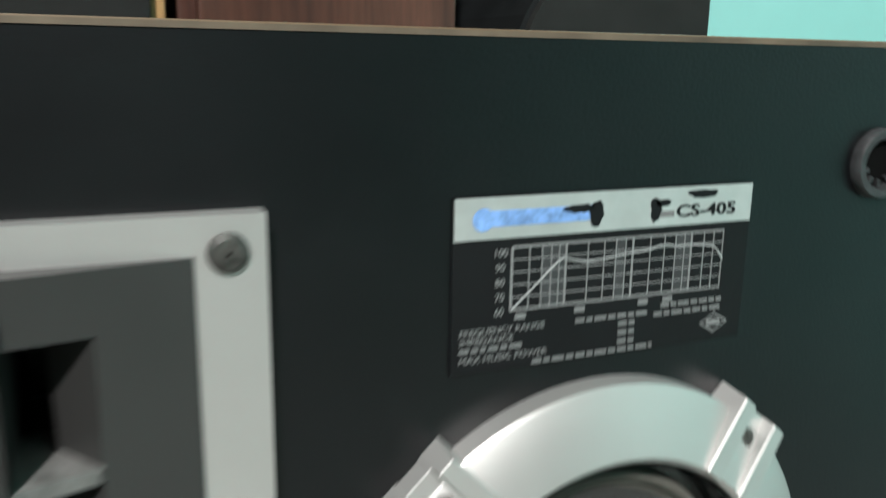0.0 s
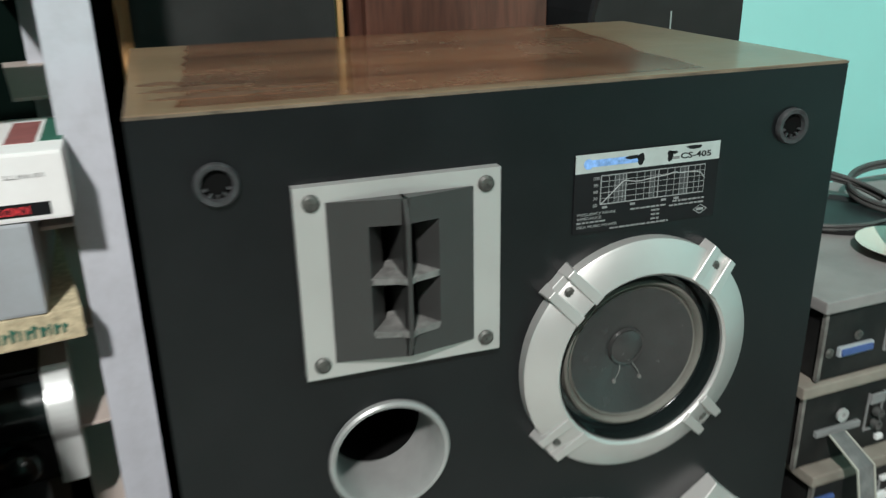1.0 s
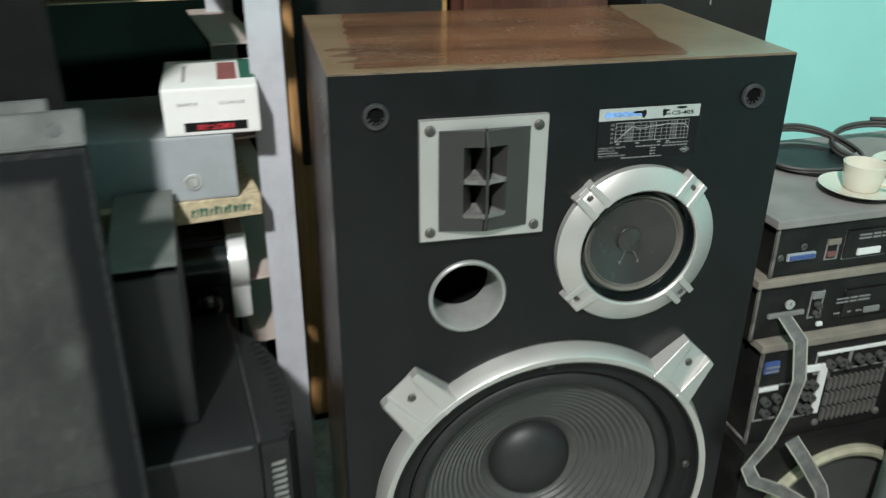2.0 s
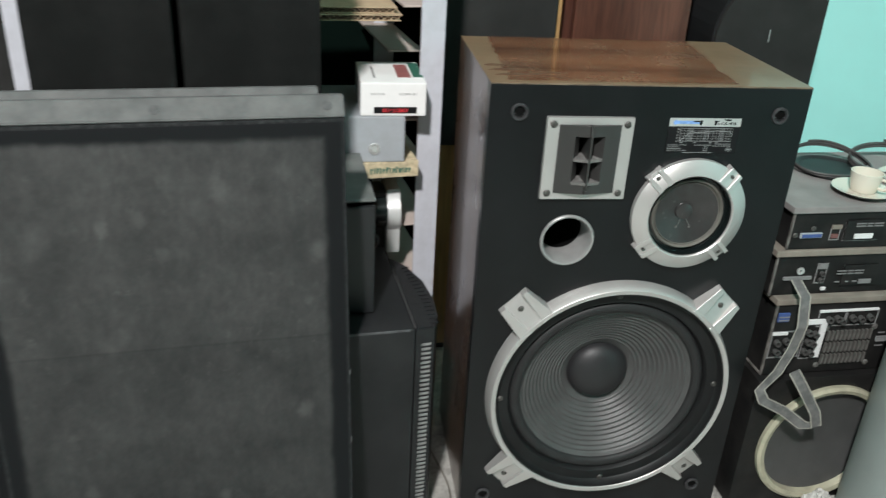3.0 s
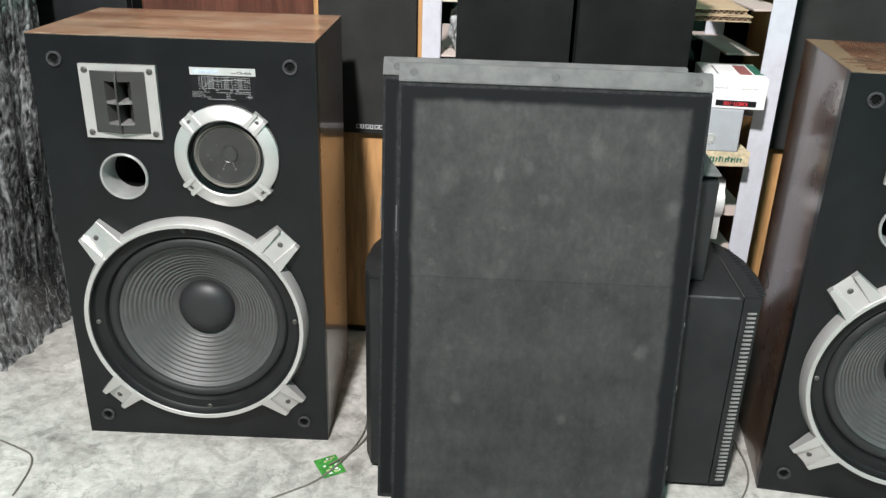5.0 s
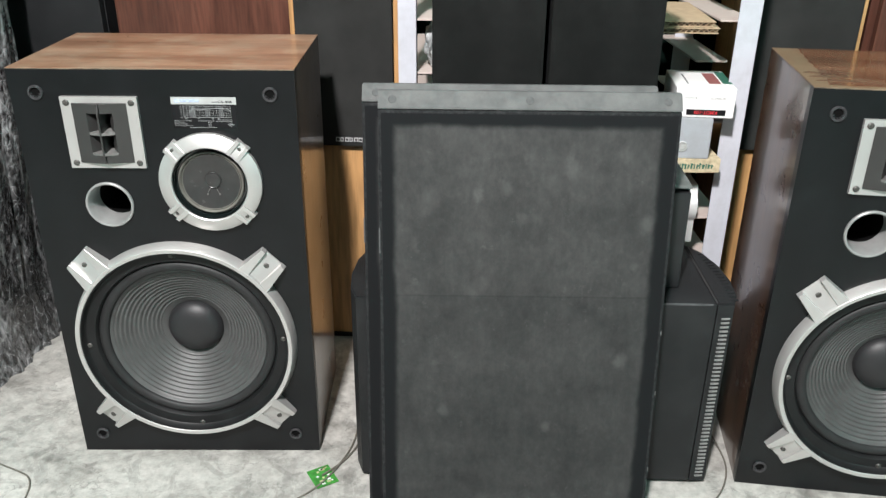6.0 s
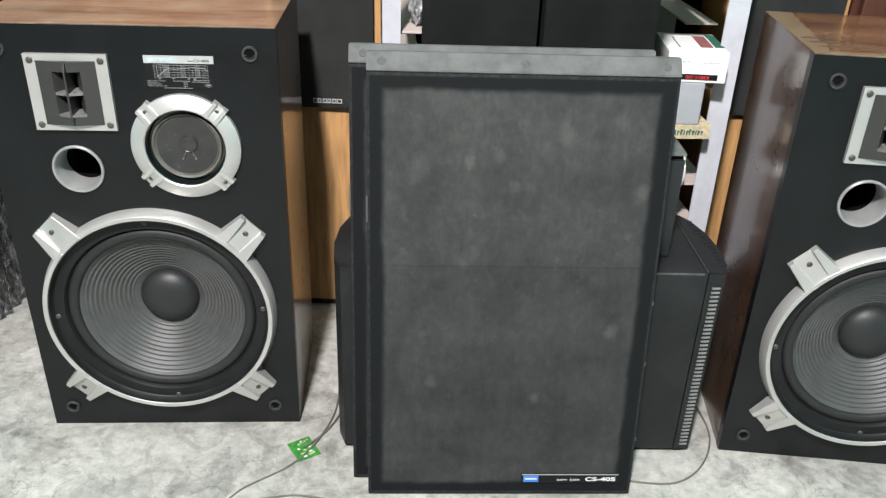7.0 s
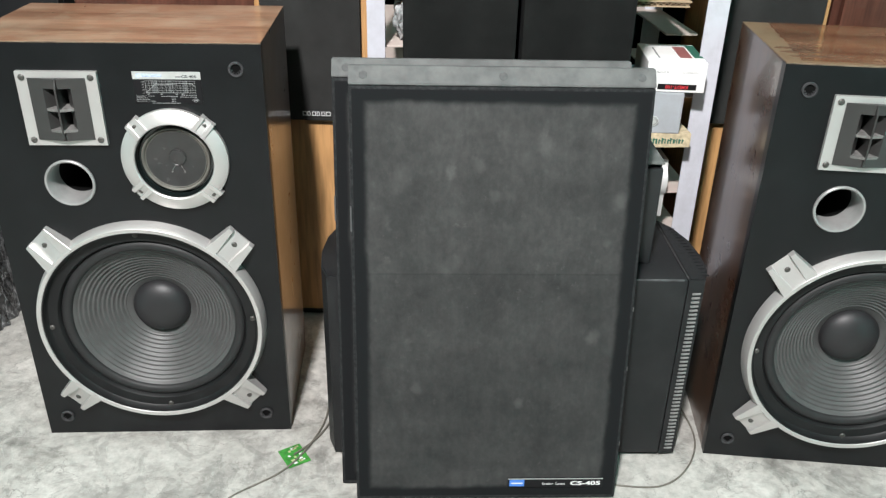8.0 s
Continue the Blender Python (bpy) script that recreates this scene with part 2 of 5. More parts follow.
def concrete():
    """Old trowelled concrete: warm grey, blotched, flaked and hair-cracked."""
    m, nd, ln, bs = nodes_of("stained_concrete")
    co = nd.new("ShaderNodeTexCoord")

    def tex(scale, detail, rough=0.6, warp=0.0):
        n = nd.new("ShaderNodeTexNoise")
        n.inputs["Scale"].default_value, n.inputs["Detail"].default_value = scale, detail
        n.inputs["Roughness"].default_value, n.inputs["Distortion"].default_value = rough, warp
        ln.new(co.outputs["Object"], n.inputs["Vector"])
        return n

    def span(v, a, b, lo, hi):
        r = nd.new("ShaderNodeMapRange")
        r.inputs[1].default_value, r.inputs[2].default_value, r.inputs[3].default_value, r.inputs[4].default_value = a, b, lo, hi
        ln.new(v, r.inputs[0])
        return r.outputs[0]

    def times(a, b):
        k = nd.new("ShaderNodeMath")
        k.operation = "MULTIPLY"
        ln.new(a, k.inputs[0])
        ln.new(b, k.inputs[1])
        return k.outputs[0]

    broad, blot, fine, fleck = tex(2.2, 4), tex(5.2, 12, 0.66, 0.5), tex(48, 9, 0.7), tex(15, 12, 0.72, 0.8)
    r = nd.new("ShaderNodeValToRGB")
    e = r.color_ramp.elements
    e[0].position, e[0].color = 0.34, (0.25, 0.243, 0.222, 1)
    e[1].position, e[1].color = 0.62, (0.54, 0.53, 0.495, 1)
    k = e.new(0.45)
    k.color = (0.46, 0.45, 0.418, 1)
    ln.new(blot.outputs[0], r.inputs[0])
    # hair cracks along warped cell edges
    mix = nd.new("ShaderNodeMix")
    mix.data_type = "VECTOR"
    mix.inputs[0].default_value = 0.16
    ln.new(co.outputs["Object"], mix.inputs[4])
    ln.new(tex(6, 6, 0.6).outputs["Color"], mix.inputs[5])
    vo = nd.new("ShaderNodeTexVoronoi")
    vo.feature = "DISTANCE_TO_EDGE"
    vo.inputs["Scale"].default_value = 8.5
    ln.new(mix.outputs[1], vo.inputs["Vector"])
    # cracks come and go
    gap = nd.new("ShaderNodeMath")
    gap.operation = "MAXIMUM"
    ln.new(span(vo.outputs["Distance"], 0.0, 0.007, 0.6, 1.0), gap.inputs[0])
    ln.new(span(tex(4.5, 5).outputs[0], 0.46, 0.56, 1.0, 0.55), gap.inputs[1])
    crack = times(gap.outputs[0], span(tex(13, 10, 0.72, 0.9).outputs[0], 0.54, 0.57, 1.0, 0.8))
    tone = times(times(span(fine.outputs[0], 0.34, 0.62, 0.7, 1.1), span(fleck.outputs[0], 0.55, 0.58, 1.0, 0.8)), times(crack, span(broad.outputs[0], 0.35, 0.65, 0.86, 1.06)))
    mx = nd.new("ShaderNodeMix")
    mx.data_type, mx.blend_type = "RGBA", "MULTIPLY"
    mx.inputs[0].default_value = 1
    ln.new(r.outputs[0], mx.inputs[6])
    ln.new(tone, mx.inputs[7])
    ln.new(mx.outputs[2], bs.inputs["Base Color"])
    ln.new(span(blot.outputs[0], 0.3, 0.7, 0.48, 0.7), bs.inputs["Roughness"])
    bp = nd.new("ShaderNodeBump")
    bp.inputs["Strength"].default_value, bp.inputs["Distance"].default_value = 0.5, 0.003
    ln.new(tone, bp.inputs["Height"])
    ln.new(bp.outputs[0], bs.inputs["Normal"])
    return m


CONCRETE = concrete()


def grille_cloth():
    """Black knit cloth, greyed by dust that thins out towards the frame, with pale spots and finger marks."""
    m, nd, ln, bs = nodes_of("dusty_black_cloth")
    co = nd.new("ShaderNodeTexCoord")
    xyz = nd.new("ShaderNodeSeparateXYZ")
    ln.new(co.outputs["Object"], xyz.inputs[0])

    def op(kind, a, b=0.0, c=0.0):
        k = nd.new("ShaderNodeMath")
        k.operation = kind
        for i, v in enumerate((a, b, c)):
            if isinstance(v, (int, float)):
                k.inputs[i].default_value = v
            else:
                ln.new(v, k.inputs[i])
        return k.outputs[0]

    def noise_of(scale, detail, rough=0.6, squash=(1, 1, 1)):
        mp = nd.new("ShaderNodeMapping")
        mp.inputs["Scale"].default_value = squash
        ln.new(co.outputs["Object"], mp.inputs[0])
        n = nd.new("ShaderNodeTexNoise")
        n.inputs["Scale"].default_value, n.inputs["Detail"].default_value, n.inputs["Roughness"].default_value = scale, detail, rough
        ln.new(mp.outputs[0], n.inputs["Vector"])
        return n.outputs[0]

    def ramp(v, a, b, lo, hi):
        r = nd.new("ShaderNodeMapRange")
        r.inputs[1].default_value, r.inputs[2].default_value, r.inputs[3].default_value, r.inputs[4].default_value = a, b, lo, hi
        r.interpolation_type = "SMOOTHSTEP"
        ln.new(v, r.inputs[0])
        return r.outputs[0]

    wob = op("MULTIPLY", op("SUBTRACT", noise_of(22, 5), 0.5), 0.011)
    ex = op("MINIMUM", op("SUBTRACT", xyz.outputs[0], 0.019), op("SUBTRACT", 0.357, xyz.outputs[0]))
    ez = op("MINIMUM", op("SUBTRACT", xyz.outputs[2], 0.02), op("SUBTRACT", 0.581, xyz.outputs[2]))
    field = ramp(op("ADD", op("MINIMUM", ex, ez), wob), -0.003, 0.007, 0.0, 1.0)
    cloud = op("MULTIPLY", ramp(noise_of(10, 8, 0.66), 0.3, 0.72, 0.6, 1.14), ramp(noise_of(100, 6, 0.72, (1, 1, 0.6)), 0.3, 0.72, 0.88, 1.14))
    grain = ramp(noise_of(60, 7, 0.75, (1, 1, 0.7)), 0.3, 0.75, 0.82, 1.1)
    spots = op("ADD", ramp(noise_of(34, 7, 0.68), 0.58, 0.74, 0.0, 0.35), ramp(noise_of(300, 3, 0.6), 0.68, 0.78, 0.0, 0.35))
    streak = ramp(noise_of(90, 5, 0.7, (1, 1, 0.12)), 0.35, 0.7, 0.95, 1.06)
    speck = op("MULTIPLY", ramp(noise_of(75, 8, 0.75), 0.58, 0.66, 0.0, 0.45), ramp(noise_of(8, 4), 0.45, 0.62, 0.1, 1.0))
    spots = op("ADD", spots, speck)
    # soft pale patches where the cloth was touched, each with a ragged rim
    rag = op("MULTIPLY", op("SUBTRACT", noise_of(70, 5), 0.5), 0.016)
    for px, pz, pr, amount in ((0.128, 0.492, 0.010, 0.36), (0.245, 0.528, 0.015, 0.3), (0.162, 0.500, 0.012, 0.28), (0.345, 0.455, 0.014, 0.4), (0.325, 0.262, 0.012, 0.5), (0.230, 0.160, 0.009, 0.45),
                               (0.085, 0.185, 0.010, 0.35), (0.185, 0.462, 0.010, 0.22), (0.062, 0.482, 0.020, 0.2), (0.312, 0.545, 0.012, 0.25), (0.335, 0.400, 0.008, 0.25)):
        qx, qz = op("SUBTRACT", xyz.outputs[0], px), op("MULTIPLY", op("SUBTRACT", xyz.outputs[2], pz), 0.75)
        dist = op("ADD", op("SQRT", op("ADD", op("MULTIPLY", qx, qx), op("MULTIPLY", qz, qz))), rag)
        spots = op("ADD", spots, ramp(dist, 0.2 * pr, pr, 1.5 * amount, 0.0))
    low = op("MULTIPLY", ramp(xyz.outputs[2], 0.15, 0.5, 0.88, 1.0), ramp(xyz.outputs[2], 0.352, 0.356, 0.88, 1.0))
    # faint rings rubbed into the cloth by the drivers behind it
    dx, dz = op("SUBTRACT", xyz.outputs[0], 0.19), op("SUBTRACT", xyz.outputs[2], 0.209)
    rad = op("SQRT", op("ADD", op("MULTIPLY", dx, dx), op("MULTIPLY", dz, dz)))
    ring = op("ABSOLUTE", op("SUBTRACT", op("ADD", rad, op("MULTIPLY", wob, 0.5)), 0.152))
    low = op("MULTIPLY", low, ramp(ring, 0.0, 0.016, 0.84, 1.0))
    # a crease right across, level with the gap between the drivers
    seam = op("ABSOLUTE", op("SUBTRACT", op("ADD", xyz.outputs[2], op("MULTIPLY", wob, 0.12)), 0.354))
    low = op("MULTIPLY", low, ramp(seam, 0.0, 0.0022, 0.78, 1.0))
    dust = op("MULTIPLY", op("MULTIPLY", field, low), op("ADD", op("MULTIPLY", op("MULTIPLY", cloud, streak), grain), spots))
    mx = nd.new("ShaderNodeMix")
    mx.data_type = "RGBA"
    mx.inputs[6].default_value, mx.inputs[7].default_value = (0.0088, 0.0098, 0.0105, 1), (0.0555, 0.0560, 0.0550, 1)
    mx.clamp_factor = False
    ln.new(dust, mx.inputs[0])
    ln.new(mx.outputs[2], bs.inputs["Base Color"])
    bs.inputs["Roughness"].default_value, bs.inputs["Specular IOR Level"].default_value = 0.95, 0.15
    bp = nd.new("ShaderNodeBump")
    bp.inputs["Strength"].default_value, bp.inputs["Distance"].default_value = 0.5, 0.001
    ln.new(noise_of(1300, 2), bp.inputs["Height"])
    ln.new(bp.outputs[0], bs.inputs["Normal"])
    return m


CLOTH = grille_cloth()


# ---- building helpers ----
def thing(name, m, label, category, group="", kind=""):
    ob = new(name)
    ob.empty_display_size = 0.05
    ob.matrix_basis = m
    return tagged(ob, label, category, group, kind)


def mesh_of(name, bm, material, smooth=False):
    me = bpy.data.meshes.new(name)
    bmesh.ops.recalc_face_normals(bm, faces=bm.faces)
    for fc in bm.faces:
        fc.smooth = smooth
    bm.to_mesh(me)
    bm.free()
    me.materials.append(material)
    if smooth:
        me.set_sharp_from_angle(angle=radians(35))
    return me


def part(name, bm, material, parent, label="", smooth=False):
    ob = new(name, mesh_of(name, bm, material, smooth))
    ob.parent = parent
    return tagged(ob, label)


def solid(name, bm, material, label, category, m=None, group="", kind="", smooth=False):
    ob = new(name, mesh_of(name, bm, material, smooth))
    if m:
        ob.matrix_basis = m
    return tagged(ob, label, category, group, kind)


def box(x0, y0, z0, x1, y1, z1, bevel=0.0, m=None, bm=None):
    """A box, its edges rounded by bevel; joined to bm where given."""
    b = bmesh.new()
    bmesh.ops.create_cube(b, size=1)
    for v in b.verts:
        v.co = Vector((x0 + (v.co.x + 0.5) * (x1 - x0), y0 + (v.co.y + 0.5) * (y1 - y0), z0 + (v.co.z + 0.5) * (z1 - z0)))
    if bevel:
        bmesh.ops.bevel(b, geom=b.edges[:], offset=bevel, segments=2, profile=0.7, affect="EDGES")
    if m:
        b.transform(m)
    if bm is None:
        return b
    return join(bm, b)


def join(bm, b):
    me = bpy.data.meshes.new("joined")
    b.to_mesh(me)
    b.free()
    bm.from_mesh(me)
    bpy.data.meshes.remove(me)
    return bm


def lathe(profile, segments=64, cx=0.0, cz=0.0, bm=None):
    """A profile of (radius, y) turned about the y axis through (cx, cz)."""
    bm = bm or bmesh.new()
    rings = []
    for r, y in profile:
        if r < 1e-5:
            rings.append([bm.verts.new((cx, y, cz))])
        else:
            rings.append([bm.verts.new((cx + r * math.cos(a), y, cz + r * math.sin(a))) for a in (2 * math.pi * i / segments for i in range(segments))])
    for p, q in zip(rings, rings[1:]):
        for i in range(segments):
            j = (i + 1) % segments
            if len(p) == 1:
                bm.faces.new((p[0], q[i], q[j]))
            elif len(q) == 1:
                bm.faces.new((p[i], p[j], q[0]))
            else:
                bm.faces.new((p[i], p[j], q[j], q[i]))
    return bm


def pole(profile, segments=48):
    """A profile of (radius, z) turned about the z axis."""
    b = lathe(profile, segments)
    b.transform(Matrix.Rotation(radians(90), 4, "X"))
    return b


def prism(points, y0, y1, bevel=0.0):
    """An outline in x and z, drawn out from y0 to y1."""
    b = bmesh.new()
    fc = b.faces.new([b.verts.new((x, y0, z)) for x, z in points])
    ex = bmesh.ops.extrude_face_region(b, geom=[fc])
    bmesh.ops.translate(b, vec=(0, y1 - y0, 0), verts=[v for v in ex["geom"] if isinstance(v, bmesh.types.BMVert)])
    if bevel:
        bmesh.ops.bevel(b, geom=[e for e in b.edges], offset=bevel, segments=2, affect="EDGES")
    return b


def tube(points, radius, resolution=4):
    """A round cable through the points, as a mesh."""
    cu = bpy.data.curves.new("cable", "CURVE")
    cu.dimensions, cu.bevel_depth, cu.bevel_resolution, cu.resolution_u = "3D", radius, 2, resolution
    sp = cu.splines.new("NURBS")
    sp.points.add(len(points) - 1)
    for q, co in zip(sp.points, points):
        q.co = (*co, 1)
    sp.use_endpoint_u, sp.order_u = True, 3
    ob = bpy.data.objects.new("cable", cu)
    me = bpy.data.meshes.new_from_object(ob)
    bpy.data.objects.remove(ob)
    bpy.data.curves.remove(cu)
    b = bmesh.new()
    b.from_mesh(me)
    bpy.data.meshes.remove(me)
    return b


def letters(text, size, m, width=None, bold=0.0):
    """Raised lettering in the built-in font, as a mesh in its own x-y plane, moved by m."""
    cu = bpy.data.curves.new("letters", "FONT")
    cu.body, cu.size, cu.extrude, cu.align_x, cu.align_y = text, size, 0.0001, "CENTER", "CENTER"
    cu.resolution_u, cu.offset = 3, bold * size
    ob = bpy.data.objects.new("letters", cu)
    me = bpy.data.meshes.new_from_object(ob)
    bpy.data.objects.remove(ob)
    b = bmesh.new()
    b.from_mesh(me)
    bpy.data.meshes.remove(me)
    if width:
        xs = [v.co.x for v in b.verts]
        k = width / (max(xs) - min(xs))
        b.transform(Matrix.Diagonal((k, 1, 1, 1)))
    b.transform(m)
    return b


FACING = Matrix.Rotation(radians(90), 4, "X")  # from the x-y plane to upright, facing -y


# ---- the room ----
def structure(name, bm, material, label, category):
    return solid(name, bm, material, label, category, kind="structure")


structure("floor", box(-3.3, -4.9, -0.1, 1.5, 0.8, 0.0), CONCRETE, "pale grey concrete floor with dark stains and scuffs", "floor")
structure("wall_north", box(-3.2, 0.66, 0.001, 1.4, 0.8, 2.8), TEAL, "smooth teal painted wall behind the stacked equipment", "wall")
# the rest is out of view, added to close the room and bounce fill light
structure("wall_east", box(1.4, -4.8, 0.001, 1.52, 0.8, 2.8), TEAL, "unseen teal side wall, added for greenish bounce light", "wall")
structure("wall_west", box(-3.32, -4.8, 0.001, -3.2, 0.8, 2.8), TEAL, "unseen teal side wall, added for greenish bounce light", "wall")
structure("wall_south", box(-3.2, -4.92, 0.001, 1.4, -4.8, 2.8), PLASTER, "unseen grey wall, added for bounce light", "wall")
structure("ceiling", box(-3.32, -4.92, 2.801, 1.52, 0.8, 2.9), CEIL, "unseen grey ceiling, added for bounce light", "ceiling")


# ---- the three-way loudspeakers ----
LEAD = mat("tinned_lead", (0.2, 0.195, 0.185), 0.45, metal=0.3, var=0.2, scale=300)
W, H, D = 0.38, 0.626, 0.242


def circle(n, r, cx, cz):
    return [(cx + r * math.cos(2 * math.pi * i / n), cz + r * math.sin(2 * math.pi * i / n)) for i in range(n)]


def plate_with_holes(outline, holes, y0, y1):
    b = bmesh.new()
    edges = []
    for loop in [outline] + holes:
        vs = [b.verts.new((x, y0, z)) for x, z in loop]
        edges += [b.edges.new((vs[i], vs[(i + 1) % len(vs)])) for i in range(len(vs))]
    bmesh.ops.triangle_fill(b, use_beauty=True, edges=edges, normal=(0, -1, 0))
    ex = bmesh.ops.extrude_face_region(b, geom=b.faces[:])
    bmesh.ops.translate(b, vec=(0, y1 - y0, 0), verts=[v for v in ex["geom"] if isinstance(v, bmesh.types.BMVert)])
    return b


def polar(cx, cz, degrees):
    """From radial, tangential and outward coordinates to those of the loudspeaker's front."""
    a = radians(degrees)
    return Matrix(((math.cos(a), -math.sin(a), 0, cx), (0, 0, -1, 0), (math.sin(a), math.cos(a), 0, cz), (0, 0, 0, 1)))


def lug_shape(u0, u1, h0, h1, f0, f1, n0, n1, g0, g1, edge):
    """A cast lug in radial, tangential, outward coordinates: two walls with flat tops, h0 to h1 half-wide, and a floor between them
    that falls outwards from g0 to g1."""
    def block(low, top, bm=None):
        b = bmesh.new()
        lo, hi = [b.verts.new(c) for c in low], [b.verts.new(c) for c in top]
        b.faces.new(lo[::-1])
        b.faces.new(hi)
        for i in range(4):
            j = (i + 1) % 4
            b.faces.new((lo[i], lo[j], hi[j], hi[i]))
        bmesh.ops.bevel(b, geom=b.edges[:], offset=edge, segments=1, affect="EDGES")
        return join(bm, b) if bm else b

    b = None
    for k in (-1, 1):
        low = [(u0, k * (h0 + 0.001), 0), (u1 + 0.001, k * (h1 + 0.001), 0), (u1 + 0.001, k * (f1 - 0.0012), 0), (u0, k * (f0 - 0.0012), 0)]
        top = [(u0, k * h0, n0), (u1, k * h1, n1), (u1, k * f1, n1), (u0, k * f0, n0)]
        b = block(low, top, b)
    return block([(u0, -f0, 0), (u1 + 0.0005, -f1, 0), (u1 + 0.0005, f1, 0), (u0, f0, 0)],
                 [(u0, -f0, g0), (u1, -f1, g1), (u1, f1, g1), (u0, f0, g0)], b)


def screw_head(r, h):
    """A slotted, slightly domed screw head about the y axis, facing -y."""
    b = lathe([(r, 0), (r, -h * 0.5), (r * 0.7, -h), (0, -h)], 20)
    for a in (20, 110):
        box(-r * 0.6, -h * 1.12, -r * 0.1, r * 0.6, -h * 0.9, r * 0.1, 0, Matrix.Rotation(radians(a), 4, "Y"), b)
    return b


def screw(parent, x, y, z, r=0.0035, h=0.0016, material=SCREW):
    b = screw_head(r, h)
    b.transform(Matrix.Translation((x, y, z)))
    return part("screw", b, material, parent, "tarnished crosshead screw")


def horn_tweeter(sp):
    cx, cz = 0.118, 0.539
    plate = part("tweeter_plate", plate_with_holes([(cx - 0.0511, cz - 0.0497), (cx + 0.0511, cz - 0.0497), (cx + 0.0511, cz + 0.0497), (cx - 0.0511, cz + 0.0497)], [[(cx - 0.034, cz - 0.039), (cx + 0.034, cz - 0.039), (cx + 0.034, cz + 0.039), (cx - 0.034, cz + 0.039)]], -0.006, 0.0), SILVER, sp, "brushed silver square horn plate")
    hw, hh = 0.0365, 0.0415
    b = bmesh.new()
    xs, zs = (0.0365, 0.0175, 0.0018), (-0.0415, -0.0285, -0.0012, 0.0012, 0.0285, 0.0415)

    def lift(x):
        return -(0.0066 + 0.0065 * (1 - x / hw))

    for s in (-1, 1):
        for i in range(2):
            for j in range(5):
                q = [(xs[i], zs[j]), (xs[i + 1], zs[j]), (xs[i + 1], zs[j + 1]), (xs[i], zs[j + 1])]
                if i == 1 and j in (1, 3):
                    # flared cheek, then a narrow deep slot beside the fin
                    path = [(0.0175, lift(0.0175)), (0.0085, 0.002), (0.0070, 0.034), (0.0018, 0.034), (0.0018, lift(0.0018))]
                    lo = [b.verts.new((cx + s * x, y, cz + zs[j])) for x, y in path]
                    hi = [b.verts.new((cx + s * x, y, cz + zs[j + 1])) for x, y in path]
                    for n in range(4):
                        b.faces.new((lo[n], lo[n + 1], hi[n + 1], hi[n]))
                    b.faces.new(lo)
                    b.faces.new(hi)
                else:
                    b.faces.new([b.verts.new((cx + s * x, lift(x), cz + z)) for x, z in q])
        for z in (-hh, hh):
            b.faces.new([b.verts.new(c) for c in ((cx + s * hw, lift(hw), cz + z), (cx, lift(0), cz + z), (cx, -0.005, cz + z), (cx + s * hw, -0.005, cz + z))])
    bmesh.ops.remove_doubles(b, verts=b.verts[:], dist=0.00005)
    horn = part("horn", b, HORN, plate, "dark grey convex horn insert")
    fin = prism([(-0.0172, cz - 0.0295), (-0.0130, cz - hh), (0.012, cz - hh), (0.012, cz + hh), (-0.0130, cz + hh), (-0.0172, cz + 0.0295)], -0.0012, 0.0012, 0.0003)
    fin.transform(Matrix(((0, 1, 0, cx), (1, 0, 0, 0), (0, 0, 1, 0), (0, 0, 0, 1))))
    part("fin", fin, HORN, plate)
    for dz in (0.0, -0.0285):
        v = bmesh.new()
        pts = [(-0.0178, -0.0098), (-0.004, -0.0138), (0, -0.0172), (0.004, -0.0138), (0.0178, -0.0098), (0.0095, 0.010), (-0.0095, 0.010)]
        lo = [v.verts.new((cx + x, y, cz + dz - 0.0014)) for x, y in pts]
        hi = [v.verts.new((cx + x, y, cz + dz + (0.0019 if y < 0 else 0.0024))) for x, y in pts]
        v.faces.new(lo)
        v.faces.new(hi)
        for i in range(7):
            v.faces.new((lo[i], lo[(i + 1) % 7], hi[(i + 1) % 7], hi[i]))
        part("vane", v, VANE, plate, "dust-covered horizontal horn vane")
    for dx in (-0.0432, 0.0432):
        for dz in (-0.042, 0.042):
            screw(plate, cx + dx, -0.006, cz + dz, 0.0042, 0.002)


def bass_port(sp):
    cx, cz = 0.108, 0.433
    part("port_tube", lathe([(0.0335, 0.0), (0.0335, -0.003), (0.0322, -0.0042), (0.0305, -0.0036), (0.029, 0.0), (0.0278, 0.036), (0.0292, 0.036), (0.0305, 0.001)], 56, cx, cz),
         PORT, sp, "silver bass port tube", True)
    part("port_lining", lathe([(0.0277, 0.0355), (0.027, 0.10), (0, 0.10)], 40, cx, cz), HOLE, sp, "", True)


